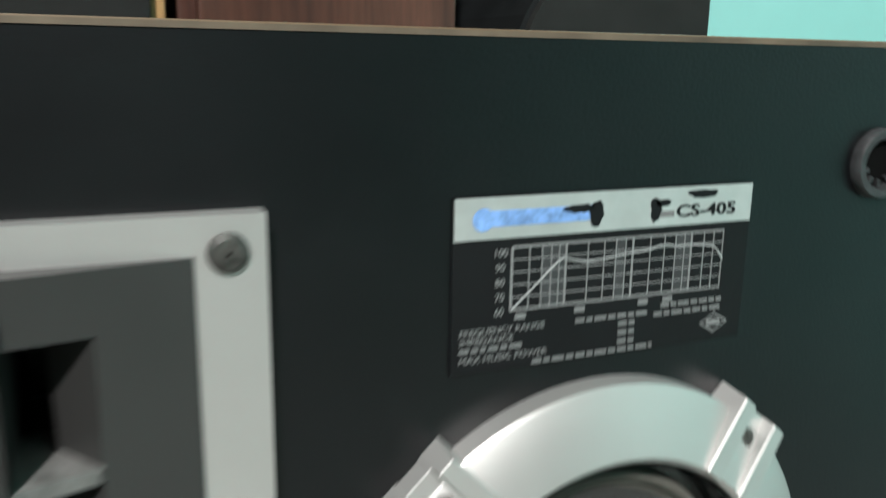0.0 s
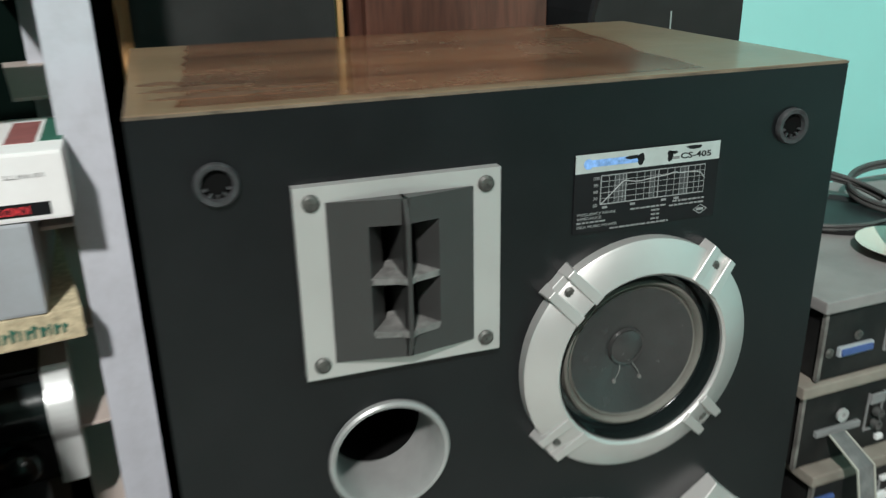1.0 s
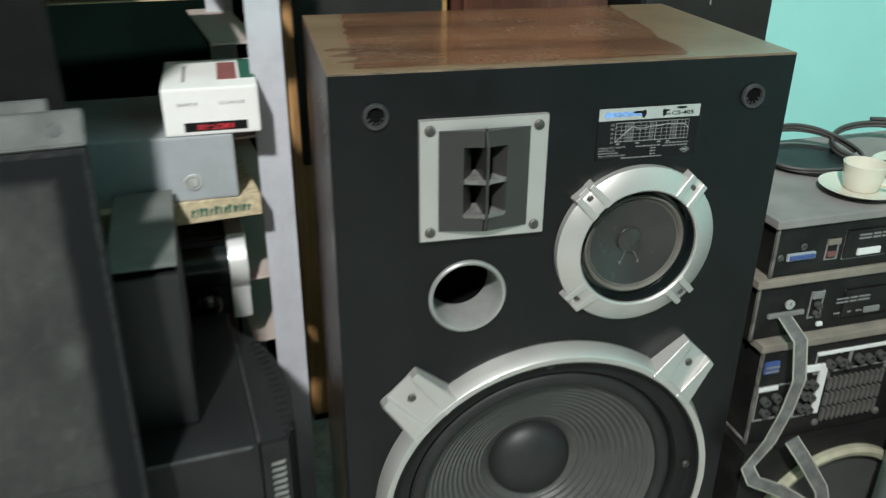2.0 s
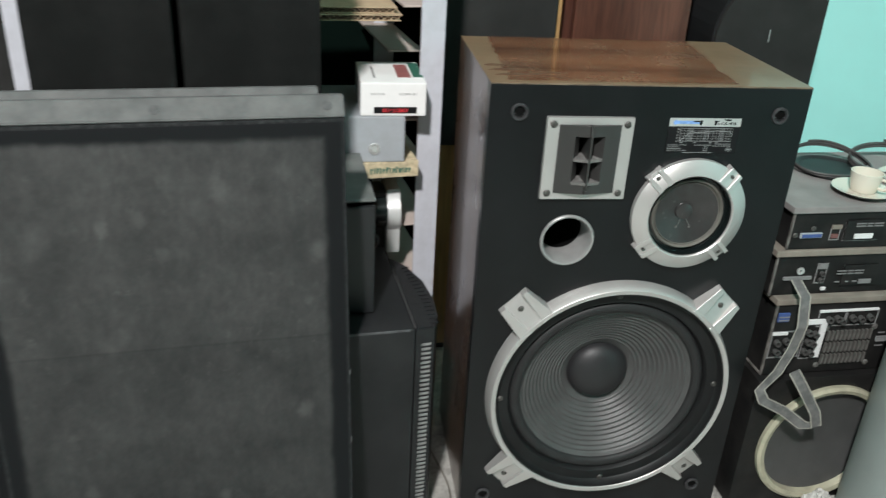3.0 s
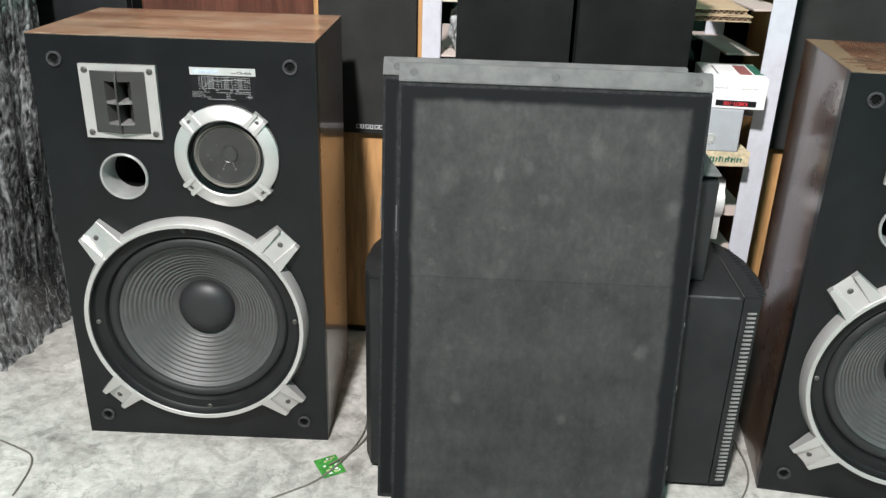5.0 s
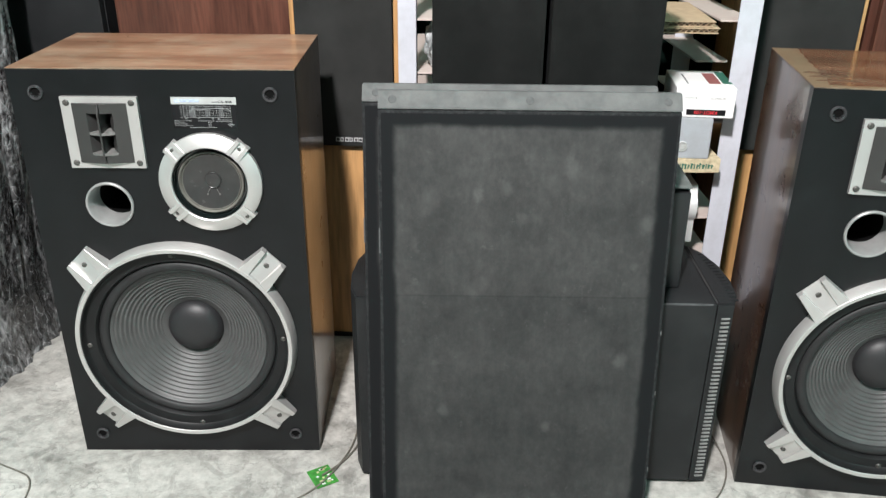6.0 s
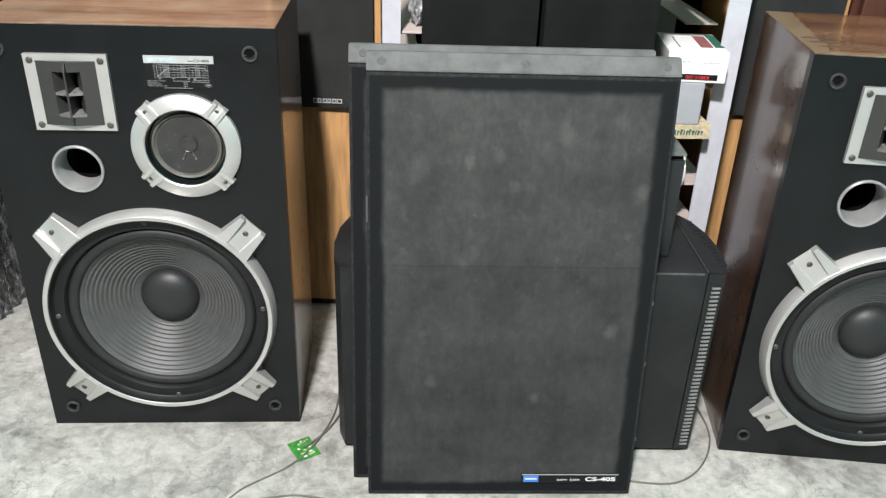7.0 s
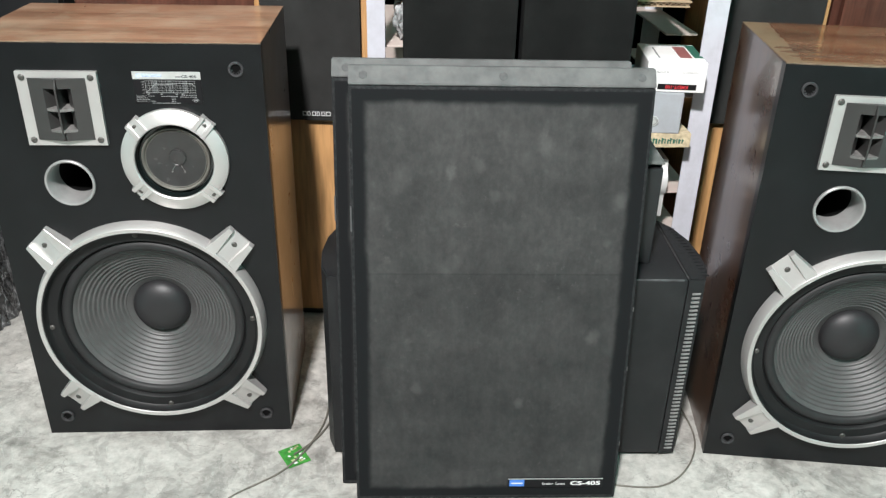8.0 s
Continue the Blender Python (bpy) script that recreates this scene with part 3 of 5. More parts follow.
def midrange(sp):
    cx, cz = 0.2547, 0.4678
    LIP = 0.0135
    ring = part("midrange_ring", lathe([(0.0714, 0.0), (0.0714, -0.0068), (0.0704, -0.0078), (0.0550, -LIP + 0.0004), (0.0536, -LIP), (0.0522, -LIP + 0.0012), (0.0510, -0.006), (0.0506, 0.002)], 96, cx, cz),
                SILVER, sp, "satin silver midrange ring", True)
    for a in (48.5, 134, 221, 314):
        m = polar(cx, cz, a)
        b = lug_shape(0.0525, 0.0752, 0.0108, 0.0100, 0.0044, 0.0050, LIP + 0.0012, 0.0100, LIP - 0.0006, 0.0058, 0.00025)
        b.transform(m)
        part("lug", b, SILVER, ring)
        q = m @ Vector((0.0665, 0, 0.0078))
        screw(ring, q.x, q.y, q.z, 0.0034, 0.0016)
    part("midrange_basket", lathe([(0.0511, -0.0115), (0.0502, 0.0), (0.049, 0.0014), (0.0445, 0.0014)], 64, cx, cz), GLOSSY, sp, "shiny black well inside the ring", True)
    part("midrange_surround", lathe([(0.0460, 0.0012), (0.0454, -0.0036), (0.0440, -0.0046), (0.0425, -0.0034), (0.0416, -0.0004), (0.0406, -0.0020), (0.0396, -0.0010)], 64, cx, cz), MIDFOAM, sp, "beige foam roll", True)
    part("midrange_cone", lathe([(0.0398, -0.0014), (0.032, 0.0012), (0.023, 0.0040), (0.0116, 0.0070)], 64, cx, cz), MIDCONE, sp, "smooth grey paper cone", True)
    part("midrange_cap", lathe([(0.0121, 0.0069), (0.0113, 0.0050), (0.0101, 0.0057), (0.006, 0.0042), (0, 0.0036)], 40, cx, cz), MIDCONE, sp, "", True)
    # lead wires run out from under the cap to two eyelets in the cone
    for k in (-1, 1):
        px, pz = cx + k * 0.0085, cz - 0.0202
        pts = [(cx + k * 0.0042, 0.0056, cz - 0.0110), (cx + k * 0.0052, 0.0034, cz - 0.0132), (px - k * 0.0006, 0.0030, pz + 0.0025), (px, 0.0042, pz)]
        part("lead_wire", tube(pts, 0.00028), LEAD, sp)
        part("eyelet", lathe([(0.0013, 0.0046), (0.0011, 0.0032), (0.0004, 0.0031), (0, 0.0038)], 12, px, pz), LEAD, sp, "", True)


def woofer(sp):
    cx, cz = 0.19, 0.2092
    ring = part("woofer_ring", lathe([(0.1668, 0.0), (0.1664, -0.005), (0.1626, -0.0184), (0.1615, -0.0195), (0.1562, -0.0188), (0.1546, -0.0165), (0.1538, -0.003)], 128, cx, cz),
                SILVER, sp, "satin silver woofer trim ring", True)
    for a in (45, 135, 225, 314.5):
        m = polar(cx, cz, a)
        b = lug_shape(0.156, 0.2015, 0.0275, 0.0215, 0.0100, 0.0145, 0.0200, 0.0100, 0.0185, 0.0022, 0.0003)
        b.transform(m)
        part("lug", b, SILVER, ring, "cast silver mounting lug")
        q = m @ Vector((0.186, 0, 0.0072))
        screw(ring, q.x, q.y, q.z, 0.0042, 0.0018)
    part("woofer_gasket", lathe([(0.1556, -0.0178), (0.1538, -0.0174), (0.1518, -0.0085), (0.1500, -0.0068), (0.1375, -0.0055), (0.1345, -0.001), (0.1335, 0.004)], 96, cx, cz), RUBBER, sp, "black foam gasket", True)
    roll = [(0.1264 + 0.0077 * math.cos(radians(a)), 0.003 - 0.0066 * math.sin(radians(a))) for a in range(0, 181, 18)]
    part("woofer_surround", lathe(roll, 96, cx, cz), ROLL, sp, "black cloth roll surround", True)
    prof = []
    for i in range(91):
        r = 0.1192 - (0.1192 - 0.042) * i / 90
        k = (0.1192 - r) / (0.1192 - 0.042)
        y = 0.003 + 0.046 * k ** 0.92
        if 0.06 < k < 0.86:
            y += 0.0009 * math.cos((r - 0.05) / 0.0058 * 2 * math.pi)
        prof.append((r, y))
    part("woofer_cone", lathe(prof, 128, cx, cz), CONE, sp, "grey paper cone with pressed concentric ridges", True)
    dome = [(0.0432 * math.cos(radians(a)), 0.0475 - 0.023 * math.sin(radians(a))) for a in range(0, 91, 6)]
    dome[-1] = (0.0, dome[-1][1])
    part("dust_cap", lathe(dome, 72, cx, cz), CAP, sp, "domed black dust cap", True)
    for a in (3, 92, 182, 273):
        q = polar(cx, cz, a) @ Vector((0.1475, 0, 0.0068))
        screw(sp, q.x, q.y, q.z, 0.004, 0.0022)


def socket(sp, x, z):
    part("grille_socket", lathe([(0.0102, 0.0), (0.0102, -0.0022), (0.0095, -0.0032), (0.0074, -0.003), (0.0068, -0.0012), (0.0066, -0.0004)], 36, x, z), PEG, sp, "dark grey rubber grille socket", True)
    # flat disc, the depth of the hole painted as near-black
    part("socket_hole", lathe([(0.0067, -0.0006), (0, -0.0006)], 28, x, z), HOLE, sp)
    b = bmesh.new()
    for a in (200, 235, 270, 305, 340):
        box(-0.0006, -0.0018, 0.0046, 0.0006, -0.0005, 0.0068, 0, Matrix.Translation((x, 0, z)) @ Matrix.Rotation(radians(a - 90), 4, "Y"), b)
    part("socket_teeth", b, PEG, sp)


def rating_label(sp, worn):
    x0, x1, z0, z1 = 0.2125, 0.3, 0.5452, 0.5885
    plate = part("rating_plate", box(x0, -0.0008, z0, x1, 0.0, z1), INK, sp, "black rating plate with a response graph")
    part("plate_header", box(x0 + 0.0002, -0.0011, z1 - 0.0102, x1 - 0.0002, -0.0004, z1 - 0.0002), ALU, plate, "scuffed silver header strip")
    y = -0.0012
    # a maker's mark as a plain blue shape
    b = box(x0 + 0.0068, y, z1 - 0.0072, x0 + 0.0375, y + 0.0004, z1 - 0.0034, 0.0)
    join(b, lathe([(0.0028, y - 0.0001), (0, y - 0.0001)], 16, x0 + 0.0075, z1 - 0.0054))
    part("maker_mark", b, PALEBLUE if worn else FADEDBLUE, plate)
    part("model_letters", letters("CS-405", 0.0044, Matrix.Translation((x1 - 0.0152, y, z1 - 0.0066)) @ FACING, 0.0192, 0.02), INK, plate)
    part("small_print", box(x0 + 0.055, y, z1 - 0.0078, x0 + 0.062, y + 0.0003, z1 - 0.0062), GREYINK, plate)
    if worn:
        rnd = random.Random(4)
        for px, pz, rx, rz in ((x0 + 0.0335, z1 - 0.0041, 0.0048, 0.0011), (x0 + 0.0382, z1 - 0.006, 0.0021, 0.0036), (x0 + 0.0562, z1 - 0.0058, 0.0017, 0.0033), (x0 + 0.0582, z1 - 0.0040, 0.0027, 0.001),
                               (x0 + 0.0713, z1 - 0.0022, 0.0052, 0.0011)):
            pts = [(px + rx * rnd.uniform(0.75, 1.15) * (math.cos(t) + 0.12 * math.sin(2 * t)), pz + rz * rnd.uniform(0.75, 1.15) * math.sin(t)) for t in [i * math.pi / 8 for i in range(16)]]
            part("scuff", prism(pts, y - 0.0001, y + 0.0003), INK, plate)
    gx0, gx1, gz0, gz1 = x0 + 0.0155, x0 + 0.079, z0 + 0.0152, z1 - 0.0125
    b = bmesh.new()
    for i, f in enumerate((0, 0.075, 0.13, 0.17, 0.205, 0.235, 0.335, 0.41, 0.465, 0.51, 0.545, 0.63, 0.7, 0.755, 0.8, 0.835, 0.9, 0.95, 1.0)):
        x = gx0 + f * (gx1 - gx0)
        w = 0.00012 if i % 5 else 0.00026
        box(x - w, y + 0.0002, gz0, x + w, y + 0.0005, gz1, 0, None, b)
    for i in range(6):
        z = gz0 + i / 5 * (gz1 - gz0)
        box(gx0, y + 0.0001, z - (0.00012 if 0 < i < 5 else 0.00025), gx1, y + 0.0004, z + (0.00012 if 0 < i < 5 else 0.00025), 0, None, b)
    part("graph_grid", b, GRIDINK, plate)
    b = bmesh.new()
    for f, g in ((0.13, 0.235), (0.465, 0.51), (0.755, 0.835)):
        box(gx0 + f * (gx1 - gx0), y + 0.00035, gz0, gx0 + g * (gx1 - gx0), y + 0.0006, gz1, 0, None, b)
    part("graph_band", b, BANDINK, plate, "greyish bands of the graph")
    curve = [(0, 0.0), (0.1, 0.35), (0.21, 0.78), (0.24, 0.74), (0.34, 0.66), (0.42, 0.7), (0.55, 0.76), (0.62, 0.76), (0.7, 0.86), (0.76, 0.78), (0.84, 0.8), (0.93, 0.76), (0.965, 0.72), (1, 0.5)]
    part("graph_curve", tube([(gx0 + f * (gx1 - gx0), y, gz0 + g * (gz1 - gz0)) for f, g in curve], 0.00026, 2), CURVEINK, plate)
    b = bmesh.new()
    for i, s in enumerate(("100", "90", "80", "70", "60")):
        join(b, letters(s, 0.0026, Matrix.Translation((gx0 - 0.0032, y, gz1 - 0.0012 - i * (gz1 - gz0) * 0.235)) @ FACING))
    for f in (0.02, 0.3, 0.62, 0.75):
        box(gx0 + f * 0.06, y, gz0 - 0.0024, gx0 + f * 0.06 + 0.003, y + 0.0003, gz0 - 0.0012, 0, None, b)
    part("graph_scale", b, DIMINK, plate)
    b = letters("FREQUENCY RANGE", 0.0021, Matrix.Translation((x0 + 0.0135, y, z0 + 0.0105)) @ FACING, 0.023)
    join(b, letters("MAX MUSIC POWER", 0.0021, Matrix.Translation((x0 + 0.014, y, z0 + 0.0036)) @ FACING, 0.024))
    join(b, letters("IMPEDANCE", 0.0021, Matrix.Translation((x0 + 0.0092, y, z0 + 0.0082)) @ FACING, 0.0142))
    for u, v, w in ((0.002, 0.0060, 0.007), (0.0098, 0.0060, 0.0095), (0.034, 0.0104, 0.022), (0.047, 0.0082, 0.005), (0.047, 0.0058, 0.006), (0.047, 0.0034, 0.006), (0.060, 0.0118, 0.02),
                    (0.058, 0.0095, 0.022), (0.022, 0.0012, 0.036)):
        e, k = u, 0
        while e < u + w - 0.0006:
            run = min((0.0026, 0.0017, 0.0034, 0.0021)[k % 4], u + w - e)
            box(x0 + e, y, z0 + v - 0.00042, x0 + e + run, y + 0.0003, z0 + v + 0.00042, 0, None, b)
            e, k = e + run + 0.0007, k + 1
    part("fine_print", b, DIMINK, plate)
    b = bmesh.new()
    ex, ez = x1 - 0.0095, z0 + 0.0053
    outer = [(ex - 0.0048, ez), (ex, ez + 0.0028), (ex + 0.0048, ez), (ex, ez - 0.0028)]
    inner = [(ex + (x - ex) * 0.82, ez + (z - ez) * 0.82) for x, z in outer]
    for i in range(4):
        j = (i + 1) % 4
        b.faces.new([b.verts.new((x, y, z)) for x, z in (outer[i], outer[j], inner[j], inner[i])])
    box(ex - 0.0022, y, ez - 0.0007, ex + 0.0022, y + 0.0003, ez + 0.0007, 0, None, b)
    part("emblem", b, DIMINK, plate)


def loudspeaker(m, worn, label):
    sp = thing("loudspeaker", m, label, "loudspeaker", "three-way loudspeakers")
    holes = [circle(72, 0.0302, 0.108, 0.433), circle(72, 0.051, 0.2547, 0.4678), circle(96, 0.154, 0.19, 0.2092)]
    holes.append([(0.09, 0.508), (0.146, 0.508), (0.146, 0.571), (0.09, 0.571)])
    part("front_baffle", plate_with_holes([(0, 0), (W, 0), (W, H - 0.0015), (0, H - 0.0015)], holes, 0.0, 0.016), BAFFLE, sp, "flat charcoal front baffle")
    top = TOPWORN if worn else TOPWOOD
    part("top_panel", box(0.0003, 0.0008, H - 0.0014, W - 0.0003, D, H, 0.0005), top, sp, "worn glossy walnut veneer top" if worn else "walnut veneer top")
    part("top_edge", box(0.0, -0.0003, H - 0.0017, W, 0.0006, H - 0.0004), EDGE, sp, "chipped bare edge strip")
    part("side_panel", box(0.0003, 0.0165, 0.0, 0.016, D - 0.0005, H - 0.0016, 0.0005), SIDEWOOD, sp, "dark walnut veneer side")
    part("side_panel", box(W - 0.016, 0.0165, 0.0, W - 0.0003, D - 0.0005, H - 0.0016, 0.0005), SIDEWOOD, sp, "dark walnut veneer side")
    part("back_panel", box(0.0165, D - 0.016, 0.0005, W - 0.0165, D - 0.002, H - 0.016), BLACK, sp)
    part("bottom_panel", box(0.0165, 0.0165, 0.0, W - 0.0165, D - 0.0165, 0.016), BLACK, sp)
    horn_tweeter(sp)
    bass_port(sp)
    midrange(sp)
    woofer(sp)
    for x, z in ((0.0348, 0.593), (0.346, 0.592), (0.032, 0.034), (0.343, 0.0345)):
        socket(sp, x, z)
    rating_label(sp, worn)
    return sp


def worn_top():
    """The veneer of the scuffed cabinet: pale, dull bands at both ends with ragged edges."""
    m = OLDTOP.copy()
    m.name = "walnut_top_worn"
    nd, ln = m.node_tree.nodes, m.node_tree.links
    bs = nd["Principled BSDF"]
    src = bs.inputs["Base Color"].links[0].from_socket
    co = nd.new("ShaderNodeTexCoord")
    sx = nd.new("ShaderNodeSeparateXYZ")
    ln.new(co.outputs["Object"], sx.inputs[0])
    n = nd.new("ShaderNodeTexNoise")
    n.inputs["Scale"].default_value, n.inputs["Detail"].default_value = 16, 6
    ln.new(co.outputs["Object"], n.inputs["Vector"])

    def math_node(op, a, b):
        k = nd.new("ShaderNodeMath")
        k.operation = op
        for i, v in enumerate((a, b)):
            if isinstance(v, (int, float)):
                k.inputs[i].default_value = v
            else:
                ln.new(v, k.inputs[i])
        return k.outputs[0]

    wob = math_node("MULTIPLY", math_node("SUBTRACT", n.outputs[0], 0.5), 0.022)
    x = math_node("ADD", sx.outputs[0], wob)
    right = math_node("MULTIPLY", math_node("SUBTRACT", math_node("SUBTRACT", x, math_node("MULTIPLY", sx.outputs[1], 0.125)), 0.289), 320)
    left = math_node("MULTIPLY", math_node("SUBTRACT", math_node("ADD", 0.024, math_node("MULTIPLY", sx.outputs[1], 0.06)), x), 320)
    k = nd.new("ShaderNodeClamp")
    front = math_node("MULTIPLY", math_node("SUBTRACT", math_node("ADD", 0.013, math_node("MULTIPLY", wob, 0.7)), sx.outputs[1]), 200)
    ln.new(math_node("MAXIMUM", front, math_node("MAXIMUM", right, left)), k.inputs[0])
    pale = nd.new("ShaderNodeMix")
    pale.data_type = "RGBA"
    ln.new(n.outputs[0], pale.inputs[0])
    pale.inputs[6].default_value, pale.inputs[7].default_value = (0.14, 0.092, 0.052, 1), (0.26, 0.19, 0.118, 1)
    mx = nd.new("ShaderNodeMix")
    mx.data_type = "RGBA"
    ln.new(math_node("MULTIPLY", k.outputs[0], 0.72), mx.inputs[0])
    ln.new(src, mx.inputs[6])
    ln.new(pale.outputs[2], mx.inputs[7])
    ln.new(mx.outputs[2], bs.inputs["Base Color"])
    # the bare bands have lost their lacquer
    ln.new(math_node("SUBTRACT", 0.5, math_node("MULTIPLY", k.outputs[0], 0.25)), bs.inputs["Coat Weight"])
    rough = bs.inputs["Roughness"].links[0].from_socket
    ln.new(math_node("ADD", rough, math_node("MULTIPLY", k.outputs[0], 0.13)), bs.inputs["Roughness"])
    return m


TOPWORN = worn_top()
CHIPPED = mat("bare_dark_chip", (0.09, 0.042, 0.02), 0.7, var=0.25, scale=90)


def veneer_chip(sp, x, y, length, width, turn, seed):
    """A leaf-shaped flake missing from the veneer."""
    rnd = random.Random(seed)
    up, down = [], []
    for i in range(13):
        t = i / 12
        half = width * math.sin(math.pi * t) ** 0.7
        up.append((t * length, half * rnd.uniform(0.75, 1.1)))
        down.append((t * length, -half * rnd.uniform(0.35, 0.7)))
    b = bmesh.new()
    vs = [b.verts.new((u, v, 0)) for u, v in up + down[-2:0:-1]]
    b.faces.new(vs)
    ex = bmesh.ops.extrude_face_region(b, geom=b.faces[:])
    bmesh.ops.translate(b, vec=(0, 0, 0.0004), verts=[v for v in ex["geom"] if isinstance(v, bmesh.types.BMVert)])
    b.transform(pose(x, y, H - 0.0001, 0, 0, turn))
    part("veneer_chip", b, CHIPPED, sp, "dark chip in the veneer")


scuffed = loudspeaker(pose(0, 0, 0), True, "walnut three-way loudspeaker, grille off, scuffed top, beside stacked amplifiers")
for chip in ((0.005, 0.078, 0.024, 0.008, 5, 1), (0.006, 0.056, 0.055, 0.009, 3, 2), (0.010, 0.034, 0.062, 0.0085, 2, 3), (0.06, 0.046, 0.04, 0.004, -2, 4), (0.062, 0.03, 0.035, 0.003, 1, 5)):
    veneer_chip(scuffed, *chip)
loudspeaker(pose(-1.0373, -0.0763, 0, 0, 0, 8.26), False, "walnut three-way loudspeaker, grille off, clean top, beside wrapped bundle")


# ---- the two removed grilles, leaning ----
DIMPLE = mat("worn_dimple", (0.075, 0.077, 0.077), 0.85, var=0.2, scale=200)


def grille(m, badge, label):
    g = thing("speaker_grille", m, label, "speaker grille", "removed speaker grilles")
    w, h, t = 0.378, 0.624, 0.021
    b = box(0, 0, 0, w, t, h - 0.0245, 0.003)
    part("frame", b, FRAMECLOTH, g, "cloth-wrapped black frame")
    b = bmesh.new()
    vs = [[b.verts.new((x, y, z)) for y, z in ((-0.001, h - 0.024), (-0.001, h - 0.022), (0.009, h - 0.002), (t, h - 0.002), (t, h - 0.024))] for x in (0, w)]
    b.faces.new(vs[0])
    b.faces.new(vs[1])
    for i in range(5):
        b.faces.new((vs[0][i], vs[0][(i + 1) % 5], vs[1][(i + 1) % 5], vs[1][i]))
    bmesh.ops.bevel(b, geom=b.edges[:], offset=0.001, segments=2, affect="EDGES")
    part("top_rail", b, TOPBEVEL, g, "dusty grey sloped top rail")
    for x in (0.018, 0.189, 0.36):
        d = lathe([(0.0052, 0.0), (0.0045, -0.00045), (0, -0.0005)], 16)
        d.transform(Matrix.Translation((x, 0.0038, h - 0.0124)) @ Matrix.Rotation(radians(-26.6), 4, "X"))
        part("dimple", d, DIMPLE, g)
    # the cloth field, a soft pillow a hair proud of the frame
    n, k = 24, 36
    c = bmesh.new()
    x0, x1, z0, z1 = 0.004, w - 0.004, 0.006, h - 0.029
    grid = []
    for j in range(k + 1):
        row = []
        for i in range(n + 1):
            u, v = i / n, j / k
            edge = min(u, 1 - u, (v * (z1 - z0)) / (x1 - x0), ((1 - v) * (z1 - z0)) / (x1 - x0))
            y = -0.0002 - 0.0012 * min(1, edge / 0.03)
            row.append(c.verts.new((x0 + u * (x1 - x0), y, z0 + v * (z1 - z0))))
        grid.append(row)
    for j in range(k):
        for i in range(n):
            c.faces.new((grid[j][i], grid[j][i + 1], grid[j + 1][i + 1], grid[j + 1][i]))
    part("cloth", c, CLOTH, g, "dusty faded black grille cloth", True)
    part("nick", box(-0.0007, -0.0007, 0.412, 0.0011, 0.0016, 0.446, 0.0004), DIMPLE, g, "rubbed pale nick in the edge")
    for z in ((0.30, 0.21, 0.09) if badge else (0.36, 0.25)):
        part("nick", box(w - 0.0010, -0.0006, z, w + 0.0005, 0.0010, z + 0.006, 0.0003), DIMPLE, g)
    if badge:
        bx0, bx1, bz0, bz1 = 0.219, 0.358, 0.0215, 0.0365
        plate = part("badge", box(bx0, -0.0036, bz0, bx1, -0.0012, bz1, 0.0004), INK, g, "black badge strip")
        part("badge_trim", box(bx0, -0.0041, bz1 - 0.0012, bx1, -0.0034, bz1), SILVER_SIDE, plate)
        part("badge_mark", box(bx0 + 0.0025, -0.0041, bz0 + 0.0022, bx0 + 0.024, -0.0034, bz1 - 0.0022), BLUE, plate)
        part("badge_mark_line", box(bx0 + 0.005, -0.0044, bz0 + 0.0065, bx0 + 0.0215, -0.004, bz0 + 0.0085), WHITEINK, plate)
        b = letters("Speaker", 0.0055, Matrix.Translation((bx0 + 0.058, -0.004, bz0 + 0.0062)) @ FACING, 0.0155)
        join(b, letters("System", 0.0055, Matrix.Translation((bx0 + 0.0765, -0.004, bz0 + 0.0062)) @ FACING, 0.014))
        part("badge_words", b, WHITEINK, plate)
        b = letters("CS-405", 0.0088, Matrix.Translation((bx0 + 0.1135, -0.004, bz0 + 0.0066)) @ FACING, 0.044, 0.035)
        part("badge_model", b, WHITEINK, plate)
    return g


grille(pose(-0.5255, -0.1655, 0.002, -7.4, 0, 7.3), True, "black cloth speaker grille with badge, leaning on another grille")
grille(pose(-0.5525, -0.1360, 0.002, -7.4, 0, 7.3), False, "black cloth speaker grille leaning on the vented black cabinet")


# ---- the vented black cabinet behind the grilles ----
SEAM = mat("rubbed_seam", (0.11, 0.11, 0.11), 0.6, var=0.8, scale=120)
EDGELINE = mat("worn_edge_highlight", (0.06, 0.062, 0.065), 0.6, var=0.6, scale=60)


